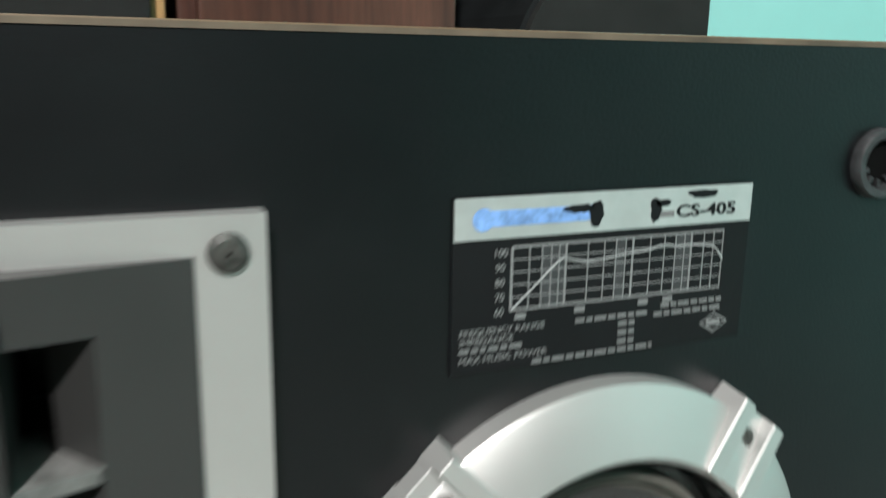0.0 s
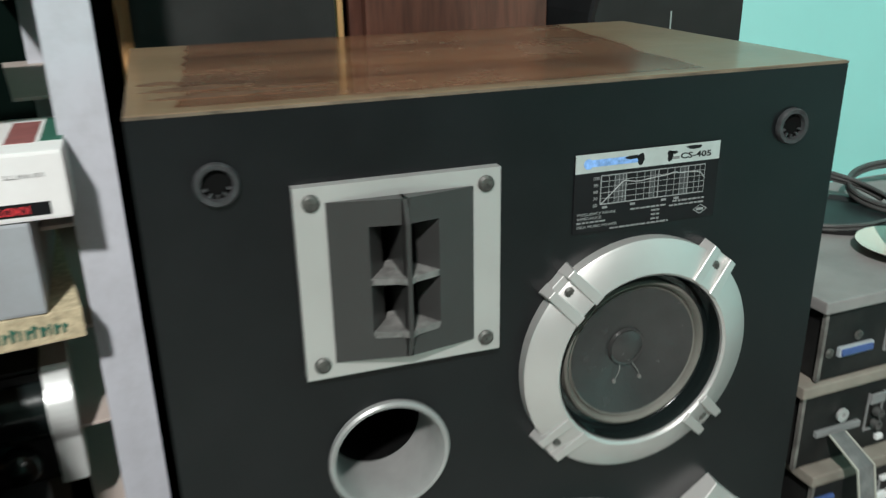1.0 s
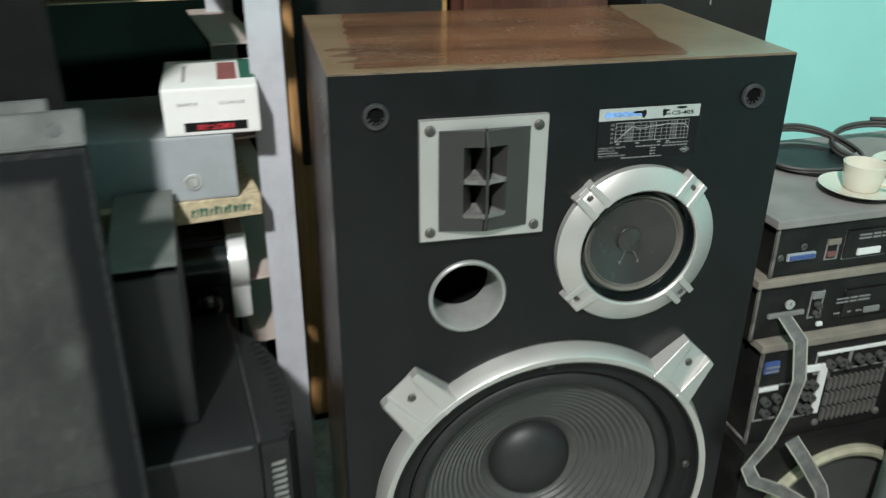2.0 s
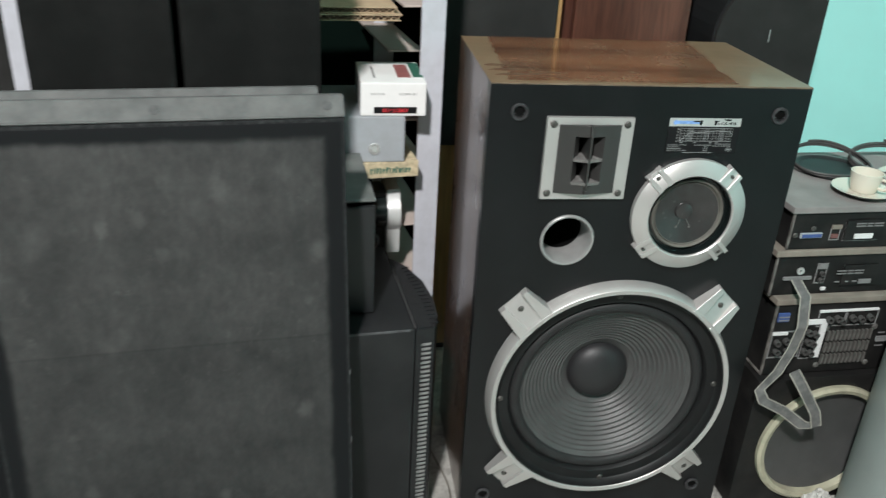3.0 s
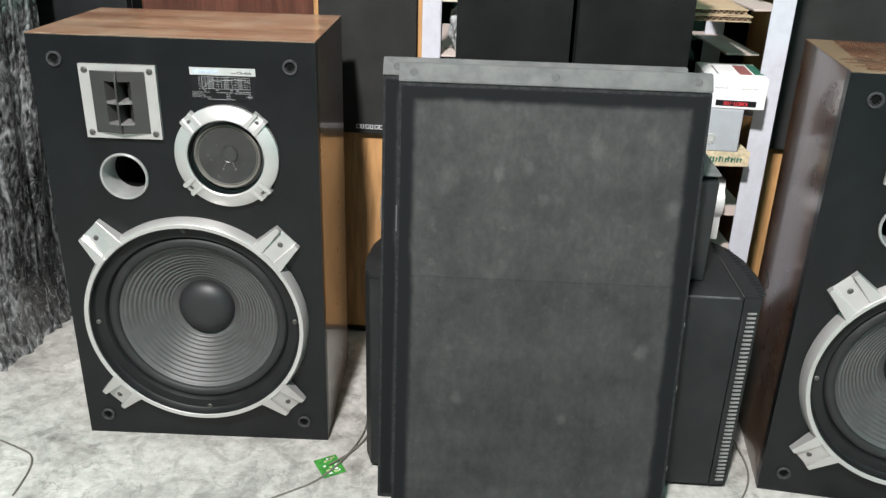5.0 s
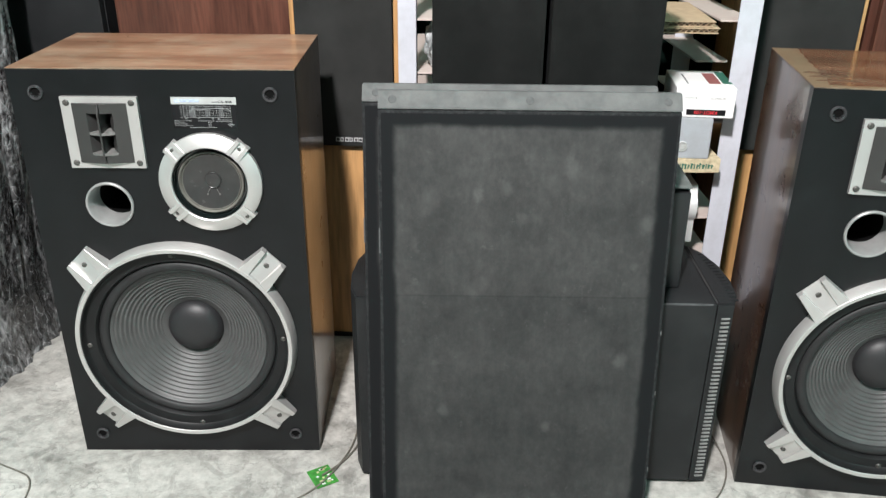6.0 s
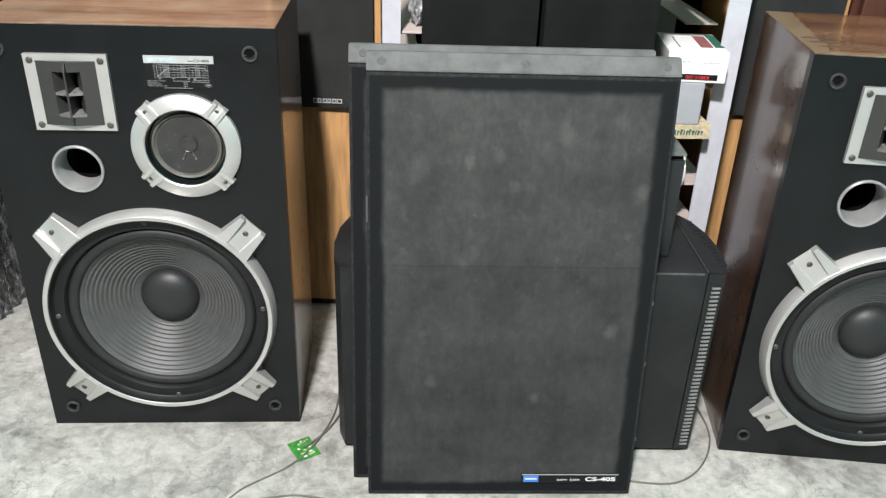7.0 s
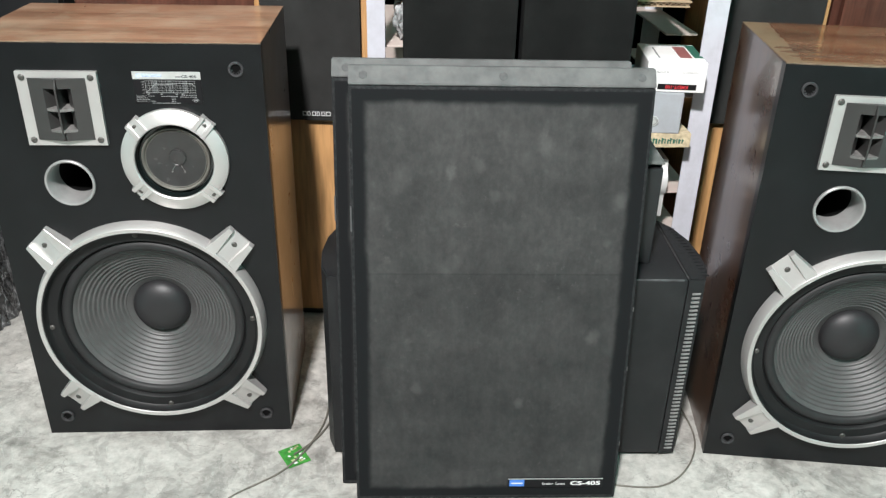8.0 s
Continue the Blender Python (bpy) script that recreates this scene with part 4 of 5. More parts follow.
def vented_cabinet():
    m = pose(-0.577, -0.0745, 0.0, 0, 0, 6.5)
    c = thing("vented_cabinet", m, "wide black equipment cabinet with ribbed vents down its rounded end", "equipment cabinet")
    part("body", box(0.024, 0.0, 0.008, 0.506, 0.235, 0.32, 0.003), EQ, c, "black textured case")
    for s in (0, 1):
        pts = [(0.507, 0.0), (0.5305, 0.002), (0.541, 0.03), (0.545, 0.075), (0.541, 0.125), (0.527, 0.17), (0.507, 0.2)]
        if s == 0:
            pts = [(0.53 - x, y) for x, y in pts][::-1]
        b = bmesh.new()
        f = b.faces.new([b.verts.new((x, y, 0.006)) for x, y in pts])
        ex = bmesh.ops.extrude_face_region(b, geom=[f])
        bmesh.ops.translate(b, vec=(0, 0, 0.3145), verts=[v for v in ex["geom"] if isinstance(v, bmesh.types.BMVert)])
        bmesh.ops.bevel(b, geom=[e for e in b.edges if abs(e.verts[0].co.z - e.verts[1].co.z) < 0.001], offset=0.002, segments=2, affect="EDGES")
        part("end_cap", b, EQ, c, "rounded black end cap")
    # grey strip paints the edge highlight together with some wear
    part("pale_edge_line", box(0.03, -0.0004, 0.3175, 0.5, 0.0008, 0.3205, 0.0003), EDGELINE, c, "rubbed grey front edge with its highlight painted in")
    part("worn_seam", box(0.5062, 0.004, 0.3198, 0.5069, 0.198, 0.3207), SEAM, c, "rubbed pale seam beside the end cap")
    slit = mesh_of("vent_slit", box(-0.006, -0.0012, -0.0014, 0.006, 0.001, 0.0014, 0.0005), VENT)
    for i in range(42):
        ob = new("vent_slit", slit)
        ob.parent = c
        ob.matrix_basis = pose(0.5205, 0.0008, 0.018 + i * 0.0068, 0, 0, 5)
    rib = mesh_of("vent_rib", box(-0.005, -0.0008, 0, 0.005, 0.0008, 0.0022, 0.0005), EQ)
    for i in range(16):
        t = i / 15
        ob = new("vent_rib", rib)
        ob.parent = c
        ob.matrix_basis = pose(0.533 - 0.018 * max(0, (t - 0.4)) ** 1.3, 0.012 + 0.15 * t, 0.3195, 0, 0, 2 + 30 * max(0, t - 0.4))
    for x in (0.06, 0.46):
        for y in (0.03, 0.19):
            part("foot", box(x - 0.012, y - 0.012, 0, x + 0.012, y + 0.012, 0.009, 0.002), RUBBER, c)


vented_cabinet()


# ---- small speakers standing on the vented cabinet ----
def slim_speaker(m, w, h, d):
    s = thing("bookshelf_speaker", m, "tall slim black speaker with cloth front standing on the black cabinet", "loudspeaker", "slim black speakers")
    part("body", box(0.002, 0.014, 0, w - 0.002, d, h, 0.003), EQ, s)
    part("grille_cloth", box(0, 0, 0.001, w, 0.0135, h - 0.001, 0.006), GRILLEDARK, s, "plain dark grille cloth")
    return s


slim_speaker(pose(-0.479, -0.012, 0.32, 0, 0, 6.0), 0.1445, 0.52, 0.15)
slim_speaker(pose(-0.3285, 0.006, 0.32, 0, 0, 12.5), 0.1475, 0.52, 0.14)

sat = thing("satellite_speaker", pose(-0.1765, 0.019, 0.32, 0, 0, 5.0), "small matt black box speaker standing on the vented cabinet", "loudspeaker")
part("body", box(0.0, 0.012, 0.0, 0.0535, 0.165, 0.153, 0.002), EQ, sat)
part("front_panel", box(0.0005, 0.0, 0.001, 0.053, 0.0115, 0.147, 0.003), BLACK, sat)
part("lid", box(0.0, 0.0, 0.1535, 0.0535, 0.165, 0.1565, 0.001), SATTOP, sat, "dusty grey lid")

# ---- silver and black device behind them ----
dev = thing("compact_stereo", pose(-0.157, 0.228, 0.3002, 0, 0, 6.0), "glossy black compact stereo with a brushed silver end cheek", "stereo")
part("body", prism([(0.0, 0.0), (0.062, 0.0), (0.062, 0.096), (0.0, 0.096)], 0.012, 0.055, 0.003), BLACK, dev)
b = lathe([(0.0, 0.0), (0.026, 0.0), (0.026, 0.062), (0.0, 0.062)], 56)
b.transform(Matrix.Translation((0.0, 0.02, 0.062)) @ Matrix.Rotation(radians(-90), 4, "Z"))
part("barrel", b, GLOSSY, dev, "glossy dark green-black rounded front", True)
cheek = prism([(0.056, 0.0), (0.056, 0.101), (0.004, 0.101)] + [(0.02 - 0.030 * math.cos(radians(a)), 0.062 + 0.030 * math.sin(radians(a))) for a in range(50, -51, -10)] + [(0.001, 0.0)], 0.062, 0.0815, 0.001)
cheek.transform(Matrix(((0, 1, 0, 0), (1, 0, 0, 0), (0, 0, 1, 0), (0, 0, 0, 1))))
part("silver_cheek", cheek, CHEEK, dev, "brushed silver end cheek", True)
b = bmesh.new()
bmesh.ops.create_uvsphere(b, u_segments=28, v_segments=16, radius=0.016)
b.transform(Matrix.Translation((0.036, 0.004, 0.022)))
part("knob", b, GLOSSY, dev, "glossy black knob", True)


# ---- the steel rack ----
def angle_post(rack, m, h, x0=0.0):
    b = box(x0, 0, 0, 0.034, 0.0025, h, 0.0006)
    box(0.0315, 0.0027, 0, 0.034, 0.034, h, 0.0006, None, b)
    b.transform(m)
    return part("post", b, POST, rack)


rack = thing("steel_rack", pose(-0.563, 0.156, 0, 0, 0, 9.5), "pale grey steel angle rack with narrow shelf runners", "storage rack")
for x in (0.0, 0.516):
    angle_post(rack, pose(x, 0, 0), 1.7, 0.0 if x else 0.0075)
    angle_post(rack, pose(x, 0.30, 0), 1.7)
for z in (0.26, 0.341, 0.424, 0.505, 0.583, 0.663, 0.745, 0.83):
    part("runner", box(0.494, 0.1 if z == 0.583 else 0.012, z - 0.003, 0.5465, 0.325, z, 0.0008), SHELF, rack, "pinkish beige shelf runner")
    part("runner", box(0.036, 0.012, z - 0.003, 0.07, 0.325, z, 0.0008), SHELF, rack, "pinkish beige shelf runner")
shelf_board = thing("shelf_board", pose(-0.563, 0.156, 0.4245, 0, 0, 9.5), "yellowish chipboard shelf with green stencilled writing on its edge", "shelf")
part("board", box(0.038, -0.036, 0.012, 0.509, 0.33, 0.0345, 0.001), CHIP, shelf_board)
part("batten", box(0.04, 0.05, 0, 0.5, 0.09, 0.0118, 0.001), CHIP, shelf_board)
rnd = random.Random(9)
x = 0.440
while x < 0.496:
    wd = rnd.uniform(0.0014, 0.0032)
    zt = rnd.uniform(0.0255, 0.0285)
    part("stencil_bar", box(x, -0.0368, 0.0185, x + wd, -0.0362, zt), GREENP, shelf_board)
    if rnd.random() < 0.6:
        part("stencil_bar", box(x + wd, -0.0368, zt - 0.003, x + wd + 0.0016, -0.0362, zt - 0.0012), GREENP, shelf_board)
    x += wd + rnd.uniform(0.0018, 0.003)

low_board = thing("shelf_board", pose(-0.563, 0.156, 0.2605, 0, 0, 9.5), "dark stained chipboard shelf low in the steel rack", "shelf")
part("board", box(0.038, 0.014, 0, 0.478, 0.33, 0.039, 0.001), DARKCHIP, low_board)

gb = thing("metal_case", pose(-0.2685, 0.189, 0.4595, 0, 0, 3.0), "grey painted metal case with round screw boss on chipboard shelf", "metal case")
part("case", box(0.0, 0.0, 0.0, 0.193, 0.16, 0.0655, 0.0025), GREYMETAL, gb)
part("boss", lathe([(0.0085, 0.0), (0.008, -0.0012), (0.006, -0.0015), (0.0052, 0.0), (0.0045, -0.002), (0.0, -0.0026)], 32, 0.151, 0.019), CHROME, gb, "round screw boss", True)

tb = thing("component_box", pose(-0.1368, 0.196, 0.5255, 0, 0, 2.0), "white cardboard box with red-on-black label, upside down on grey case", "cardboard box")
part("carton", box(0.0, 0.0, 0.0, 0.0885, 0.118, 0.0455, 0.0022), PAPER, tb, "creased white carton")
part("label_strip", box(0.018, -0.0006, 0.004, 0.076, 0.0002, 0.0125), INK, tb, "black label strip")
FLIP = FACING @ Matrix.Rotation(radians(180), 4, "Z")
part("model_letters", letters("KMDT-100", 0.0075, Matrix.Translation((0.0465, -0.0008, 0.0083)) @ FLIP, 0.034, 0.02), RED, tb)
part("power_letters", letters("100 WATTS", 0.0042, Matrix.Translation((0.064, -0.0003, 0.0305)) @ FLIP, 0.0235), GREYINK, tb)
part("ohm_letters", letters("8 OHMS", 0.0042, Matrix.Translation((0.0225, -0.0003, 0.0305)) @ FLIP, 0.018), GREYINK, tb)
part("maroon_panel", box(0.052, 0.028, 0.0453, 0.0705, 0.098, 0.046), MAROON, tb, "maroon printed panel")
part("green_corner", box(0.0735, 0.03, 0.0452, 0.0875, 0.110, 0.0459), GREENP, tb, "dark green printed corner")
part("print_line", box(0.019, 0.025, 0.0453, 0.0215, 0.09, 0.0458), GREYINK, tb)

bb = thing("black_module", pose(-0.452, 0.205, 0.4595, 0, 0, 3), "matt black electronics module on the chipboard shelf", "electronics")
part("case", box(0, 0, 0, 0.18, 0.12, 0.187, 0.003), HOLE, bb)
part("slot", box(0.158, -0.001, 0.135, 0.175, 0.001, 0.1385), CHROME, bb, "short chrome slot")
cb = thing("cardboard_sheets", pose(-0.345, 0.195, 0.6475, 0, 0, 5), "stacked corrugated cardboard sheets lying on the black module", "cardboard")
for i in range(2):
    x0, x1, y0, z0 = 0.012 * i, 0.262 - 0.006 * i, 0.005 * i, 0.0085 * i
    part("liner", box(x0, y0, z0, x1, 0.2, z0 + 0.0011, 0.0003), CARD, cb)
    part("liner", box(x0 + 0.001, y0 + 0.001, z0 + 0.0068, x1 + 0.002, 0.2, z0 + 0.0079, 0.0003), CARD, cb)
    n, b = 120, bmesh.new()
    for k in range(n):
        xa, xb = x0 + (x1 - x0) * k / n, x0 + (x1 - x0) * (k + 1) / n
        za, zb = (z0 + 0.004 + 0.0027 * math.cos(q * math.pi / 2) for q in (k, k + 1))
        b.faces.new([b.verts.new(c) for c in ((xa, y0 + 0.002, za - 0.0004), (xb, y0 + 0.002, zb - 0.0004), (xb, y0 + 0.002, zb + 0.0006), (xa, y0 + 0.002, za + 0.0006))])
        b.faces.new([b.verts.new(c) for c in ((xa, y0 + 0.002, za + 0.0006), (xb, y0 + 0.002, zb + 0.0006), (xb, 0.19, zb + 0.0006), (xa, 0.19, za + 0.0006))])
    bmesh.ops.remove_doubles(b, verts=b.verts[:], dist=0.00005)
    part("fluting", b, CARD, cb, "wavy corrugated core")
# added panel: the darkness behind the rack is painted as near-black green
structure("backdrop", box(-0.62, 0.585, 0.001, 0.02, 0.6, 1.9), RACKDARK, "near-black green panel added for the darkness behind the rack", "backdrop")


# ---- oak floor-standing speakers at the back ----
def oak_tower(m, w, h, d):
    t = thing("tower_speaker", m, "light oak floor-standing speaker with black cloth grille on its upper front", "loudspeaker", "oak tower speakers")
    part("cabinet", box(0, 0, 0.013, w, d, h, 0.004), OAK, t, "light oak veneer cabinet")
    part("plinth", box(0.004, 0.006, 0, w - 0.004, d - 0.004, 0.0125), BLACK, t)
    b = box(0.011, -0.014, 0.4095, w - 0.011, -0.0005, h - 0.02, 0.005)
    part("grille_cloth", b, TOWERCLOTH, t, "dark cloth grille")
    plate = part("nameplate", box(w - 0.117, -0.0152, 0.4175, w - 0.065, -0.0138, 0.4285), BLACK, t)
    b = bmesh.new()
    for i in range(6):
        x, k = w - 0.1155 + i * 0.0082, (0.0078 if i in (0, 5) else 0.0052 if i % 2 else 0.0066)
        join(b, plate_with_holes([(x, 0.4195), (x + k, 0.4195), (x + k, 0.4268), (x, 0.4268)], [[(x + 0.001, 0.4205), (x + k - 0.001, 0.4205), (x + k - 0.001, 0.4258), (x + 0.001, 0.4258)]], -0.0157, -0.0151))
    part("name_bars", b, WHITEINK, plate)
    return t


oak_tower(pose(-0.777, 0.325, 0, 0, 0, 4.0), 0.19, 1.0, 0.21)
oak_tower(pose(-0.012, 0.425, 0, 0, 0, 3.0), 0.203, 1.0, 0.19)


# ---- cabinets against the wall ----
def wall_cabinet(m, w, h, d, material, label):
    c = thing("wooden_cabinet", m, label, "cabinet")
    part("carcass", box(0, 0.019, 0, w, d, h, 0.002), material, c)
    part("door", box(0.012, 0, 0.02, w - 0.001, 0.018, h - 0.002, 0.002), material, c)
    return c


wall_cabinet(pose(0.2, 0.435, 0, 0, 0, 0), 0.205, 1.1, 0.2, REDWOOD, "dark red-brown veneered cabinet behind the loudspeaker")
wall_cabinet(pose(-1.75, 0.36, 0, 0, 0, 2), 0.6, 1.3, 0.2, BLACK, "tall black cabinet behind the wrapped bundle")
wall_cabinet(pose(-1.13, 0.38, 0, 0, 0, 4), 0.335, 1.1, 0.2, REDWOOD, "dark red-brown veneered cabinet behind the loudspeaker")

rs = thing("round_shouldered_speaker", pose(0.0, 0.4, 0), "dark speaker with a rounded shoulder against the teal wall", "loudspeaker")
pts = [(0.437, 0.0), (0.62, 0.0), (0.622, 0.72)] + [(0.56 + 0.123 * math.cos(radians(a)), 0.597 + 0.123 * math.sin(radians(a))) for a in range(90, 181, 9)]
part("body", prism(pts, 0.008, 0.2), BLACK, rs)
part("front_cloth", prism([(0.53 + (x - 0.53) * 0.97, 0.36 + (z - 0.36) * 0.985) for x, z in pts], 0.0, 0.0078), TOWERCLOTH, rs, "dark cloth front")
part("scratch", box(0.5295, -0.0006, 0.595, 0.531, 0.0002, 0.615), SILVER_SIDE, rs)


# added blocker: keeps the teal wall from reflecting in the lacquered loudspeaker top
wall_cabinet(pose(0.412, 0.61, 0, 0, 0, 0), 0.215, 1.5, 0.045, BLACK, "tall narrow black panel added to keep the teal wall out of reflections")


# ---- the stack of amplifiers ----
def bare_speaker():
    s = thing("bare_speaker", pose(0.4, -0.012, 0, 0, 0, 3), "dark bare speaker with a dull cream ring under the amplifiers", "loudspeaker")
    part("body", plate_with_holes([(0, 0), (0.36, 0), (0.36, 0.222), (0, 0.222)], [circle(64, 0.089, 0.123, 0.107)], 0.0, 0.016), AMPBLACK, s)
    part("case", box(0.001, 0.0165, 0.0, 0.359, 0.3, 0.2215), AMPBLACK, s)
    part("ring", lathe([(0.1, 0), (0.1, -0.006), (0.0955, -0.009), (0.0895, -0.007), (0.0875, 0.004)], 72, 0.123, 0.107), BRASS, s, "dull cream metal ring", True)
    part("cone", lathe([(0.088, 0.003), (0.06, 0.009), (0.03, 0.013), (0, 0.0135)], 64, 0.123, 0.107), CONE, s, "flat dark cone", True)


bare_speaker()


RUBBED = mat("rubbed_corner", (0.13, 0.122, 0.112), 0.7, var=0.7, scale=70)


def amplifier(m, w, d, h, label, top, fold=0.034):
    a = thing("amplifier", m, label, "amplifier", "stacked amplifiers")
    part("chassis", box(0.006, 0.004, 0, w - 0.006, d, h - 0.009, 0.001), AMPBLACK, a, "black chassis with its back panel outward")
    part("lid", box(0, 0, h - 0.0085, w, d + 0.002, h, 0.0015), top, a, "dusty lid")
    part("dusty_edge", box(0.0035, 0.0025, 0.0008, 0.0062, 0.0055, h - 0.009), RUBBED, a, "rubbed pale corner edge")
    part("cover_edge", box(0.004, fold, 0.003, 0.0064, fold + 0.004, h - 0.0092), RUBBED, a, "rubbed pale fold of the cover")
    return a


def connector(a, x, z, w, h, material, name="connector"):
    return part(name, box(x - 0.011, 0.0012, z + 0.002, x - 0.011 + w, 0.0045, z + h + 0.002, 0.0005), material, a)


def frame_of(a, x, z, w, h, t=0.0011):
    """A thin printed outline on a back panel."""
    x -= 0.011
    return part("printed_frame", plate_with_holes([(x, z), (x + w, z), (x + w, z + h), (x, z + h)], [[(x + t, z + t), (x + w - t, z + t), (x + w - t, z + h - t), (x + t, z + h - t)]], 0.0028, 0.0042), GREYINK, a)


FIN = mat("dusty_grey_fin", (0.1, 0.097, 0.09), 0.6, var=0.3, scale=120)
SOCKET = mat("dusty_socket", (0.06, 0.06, 0.058), 0.5, var=0.3, scale=200)
BLUEPORT = mat("dull_blue_plastic", (0.05, 0.09, 0.25), 0.5, var=0.15, scale=120)
a1 = amplifier(pose(0.398, 0.004, 0.4125, 0, 0, 3), 0.36, 0.2, 0.06, "slim black amplifier, rear panel outward, dusty grey lid", DUSTTOP)
connector(a1, 0.03, 0.0145, 0.03, 0.0068, GREYMETAL, "port_rim")
connector(a1, 0.0315, 0.0157, 0.027, 0.0045, BLUEPORT, "blue_port").location.y = -0.0012
connector(a1, 0.072, 0.026, 0.014, 0.006, TAN, "socket_label")
frame_of(a1, 0.072, 0.012, 0.014, 0.022)
frame_of(a1, 0.092, 0.010, 0.05, 0.03, 0.0007)
connector(a1, 0.074, 0.0135, 0.009, 0.005, RUBY, "red_socket")
connector(a1, 0.092, 0.010, 0.05, 0.028, AMPBLACK, "rating_panel")
connector(a1, 0.106, 0.0125, 0.026, 0.0065, WHITEINK, "sticker").location.y = -0.002
connector(a1, 0.16, 0.010, 0.03, 0.02, GREYMETAL)
screw(a1, 0.036, 0.004, 0.029)
screw(a1, 0.0125, 0.004, 0.02)

a2 = amplifier(pose(0.390, 0.004, 0.345, 0, 0, 3), 0.37, 0.255, 0.0665, "slim black amplifier, rear panel outward, with a ribbon cable", TAN)
connector(a2, 0.030, 0.021, 0.040, 0.0045, GREYINK, "ribbon_socket")
frame_of(a2, 0.076, 0.016, 0.015, 0.030)
connector(a2, 0.077, 0.036, 0.013, 0.008, GREYINK, "socket_label")
frame_of(a2, 0.115, 0.012, 0.05, 0.03, 0.0007)
for z in (0.018, 0.0275):
    part("socket", lathe([(0.0036, 0.002), (0.0034, -0.003), (0.0022, -0.003), (0.002, 0.001), (0, 0.001)], 18, 0.0725, z + 0.004), SOCKET, a2, "round dusty socket", True)
connector(a2, 0.089, 0.004, 0.006, 0.004, WHITEINK, "white_tag")
connector(a2, 0.115, 0.010, 0.05, 0.03, AMPBLACK, "rating_panel")
connector(a2, 0.14, 0.013, 0.018, 0.006, GREYINK, "sticker").location.y = -0.002
for a, z in ((a2, 0.0335), (a2, 0.0295), (a1, 0.0345), (a1, 0.031), (a2, 0.0175)):
    for x, k in ((0.094, 0.014), (0.110, 0.008), (0.120, 0.013)):
        part("print_bar", box(x, 0.0004, z, x + k * (0.5 if z < 0.02 else 1), 0.0011, z + 0.0016), GREYINK, a)
part("washer", lathe([(0.005, 0.003), (0.005, 0.001), (0.002, 0.001), (0.0018, 0.004)], 24, 0.041, 0.036), CHROME, a2, "", True)

a3 = amplifier(pose(0.402, -0.004, 0.2235, 0, 0, 3), 0.38, 0.27, 0.121, "deep black amplifier, rear panel outward, crowded with sockets", TAN, 0.05)
part("cover_foot", box(0.004, 0.008, 0.001, 0.0064, 0.054, 0.0034), RUBBED, a3, "rubbed pale lower edge of the cover")
connector(a3, 0.020, 0.084, 0.016, 0.013, BLUEPORT, "blue_port")
for k in range(2):
    part("print_bar", box(0.0095, 0.0002, 0.088 + 0.005 * k, 0.0245, 0.0011, 0.0895 + 0.005 * k), GREYINK, a3)
frame_of(a3, 0.018, 0.028, 0.046, 0.042, 0.0016)
connector(a3, 0.018, 0.063, 0.022, 0.0045, WHITEINK, "white_plate")
connector(a3, 0.067, 0.0775, 0.022, 0.007, WHITEINK, "white_plate")
connector(a3, 0.087, 0.024, 0.0085, 0.0605, WHITEINK, "white_plate")
frame_of(a3, 0.066, 0.024, 0.022, 0.055, 0.001)
frame_of(a3, 0.080, 0.0745, 0.041, 0.025, 0.0013)
frame_of(a3, 0.122, 0.0745, 0.048, 0.025, 0.0013)
connector(a3, 0.080, 0.0955, 0.088, 0.003, WHITEINK, "white_plate")
socket_mesh = mesh_of("socket", lathe([(0.0048, 0), (0.0044, -0.007), (0.003, -0.007), (0.0028, -0.001), (0, -0.001)], 18), SOCKET, True)
for x, z in ((0.016, 0.053), (0.029, 0.055), (0.018, 0.039), (0.034, 0.040), (0.045, 0.05), (0.060, 0.067), (0.062, 0.052), (0.060, 0.037), (0.070, 0.049), (0.070, 0.064), (0.070, 0.034), (0.085, 0.086), (0.097, 0.087),
             (0.105, 0.083), (0.120, 0.087), (0.133, 0.085), (0.146, 0.087)):
    ob = new("socket", socket_mesh)
    ob.parent, ob.location = a3, (x, 0.0035, z)
    tagged(ob, "round dusty socket")
fin_mesh = mesh_of("cooling_fin", box(0, 0.0002, 0, 0.0032, 0.0045, 0.0155, 0.0006), FIN)
for i in range(11):
    for j in range(3):
        ob = new("cooling_fin", fin_mesh)
        ob.parent, ob.location = a3, (0.0895 + i * 0.0064, 0, 0.0145 + j * 0.0188)
for x, z in ((0.086, 0.071), (0.086, 0.012), (0.162, 0.012), (0.160, 0.070)):
    screw(a3, x, 0.004, z, 0.0042, 0.0025, FIN)
for k in range(4):
    part("print_bar", box(0.166, 0.0002, 0.04 + 0.007 * k, 0.166 + (0.012, 0.02, 0.016, 0.01)[k], 0.0011, 0.0415 + 0.007 * k), GREYINK, a3)
connector(a3, 0.178, 0.045, 0.04, 0.007, DIMINK, "sticker")


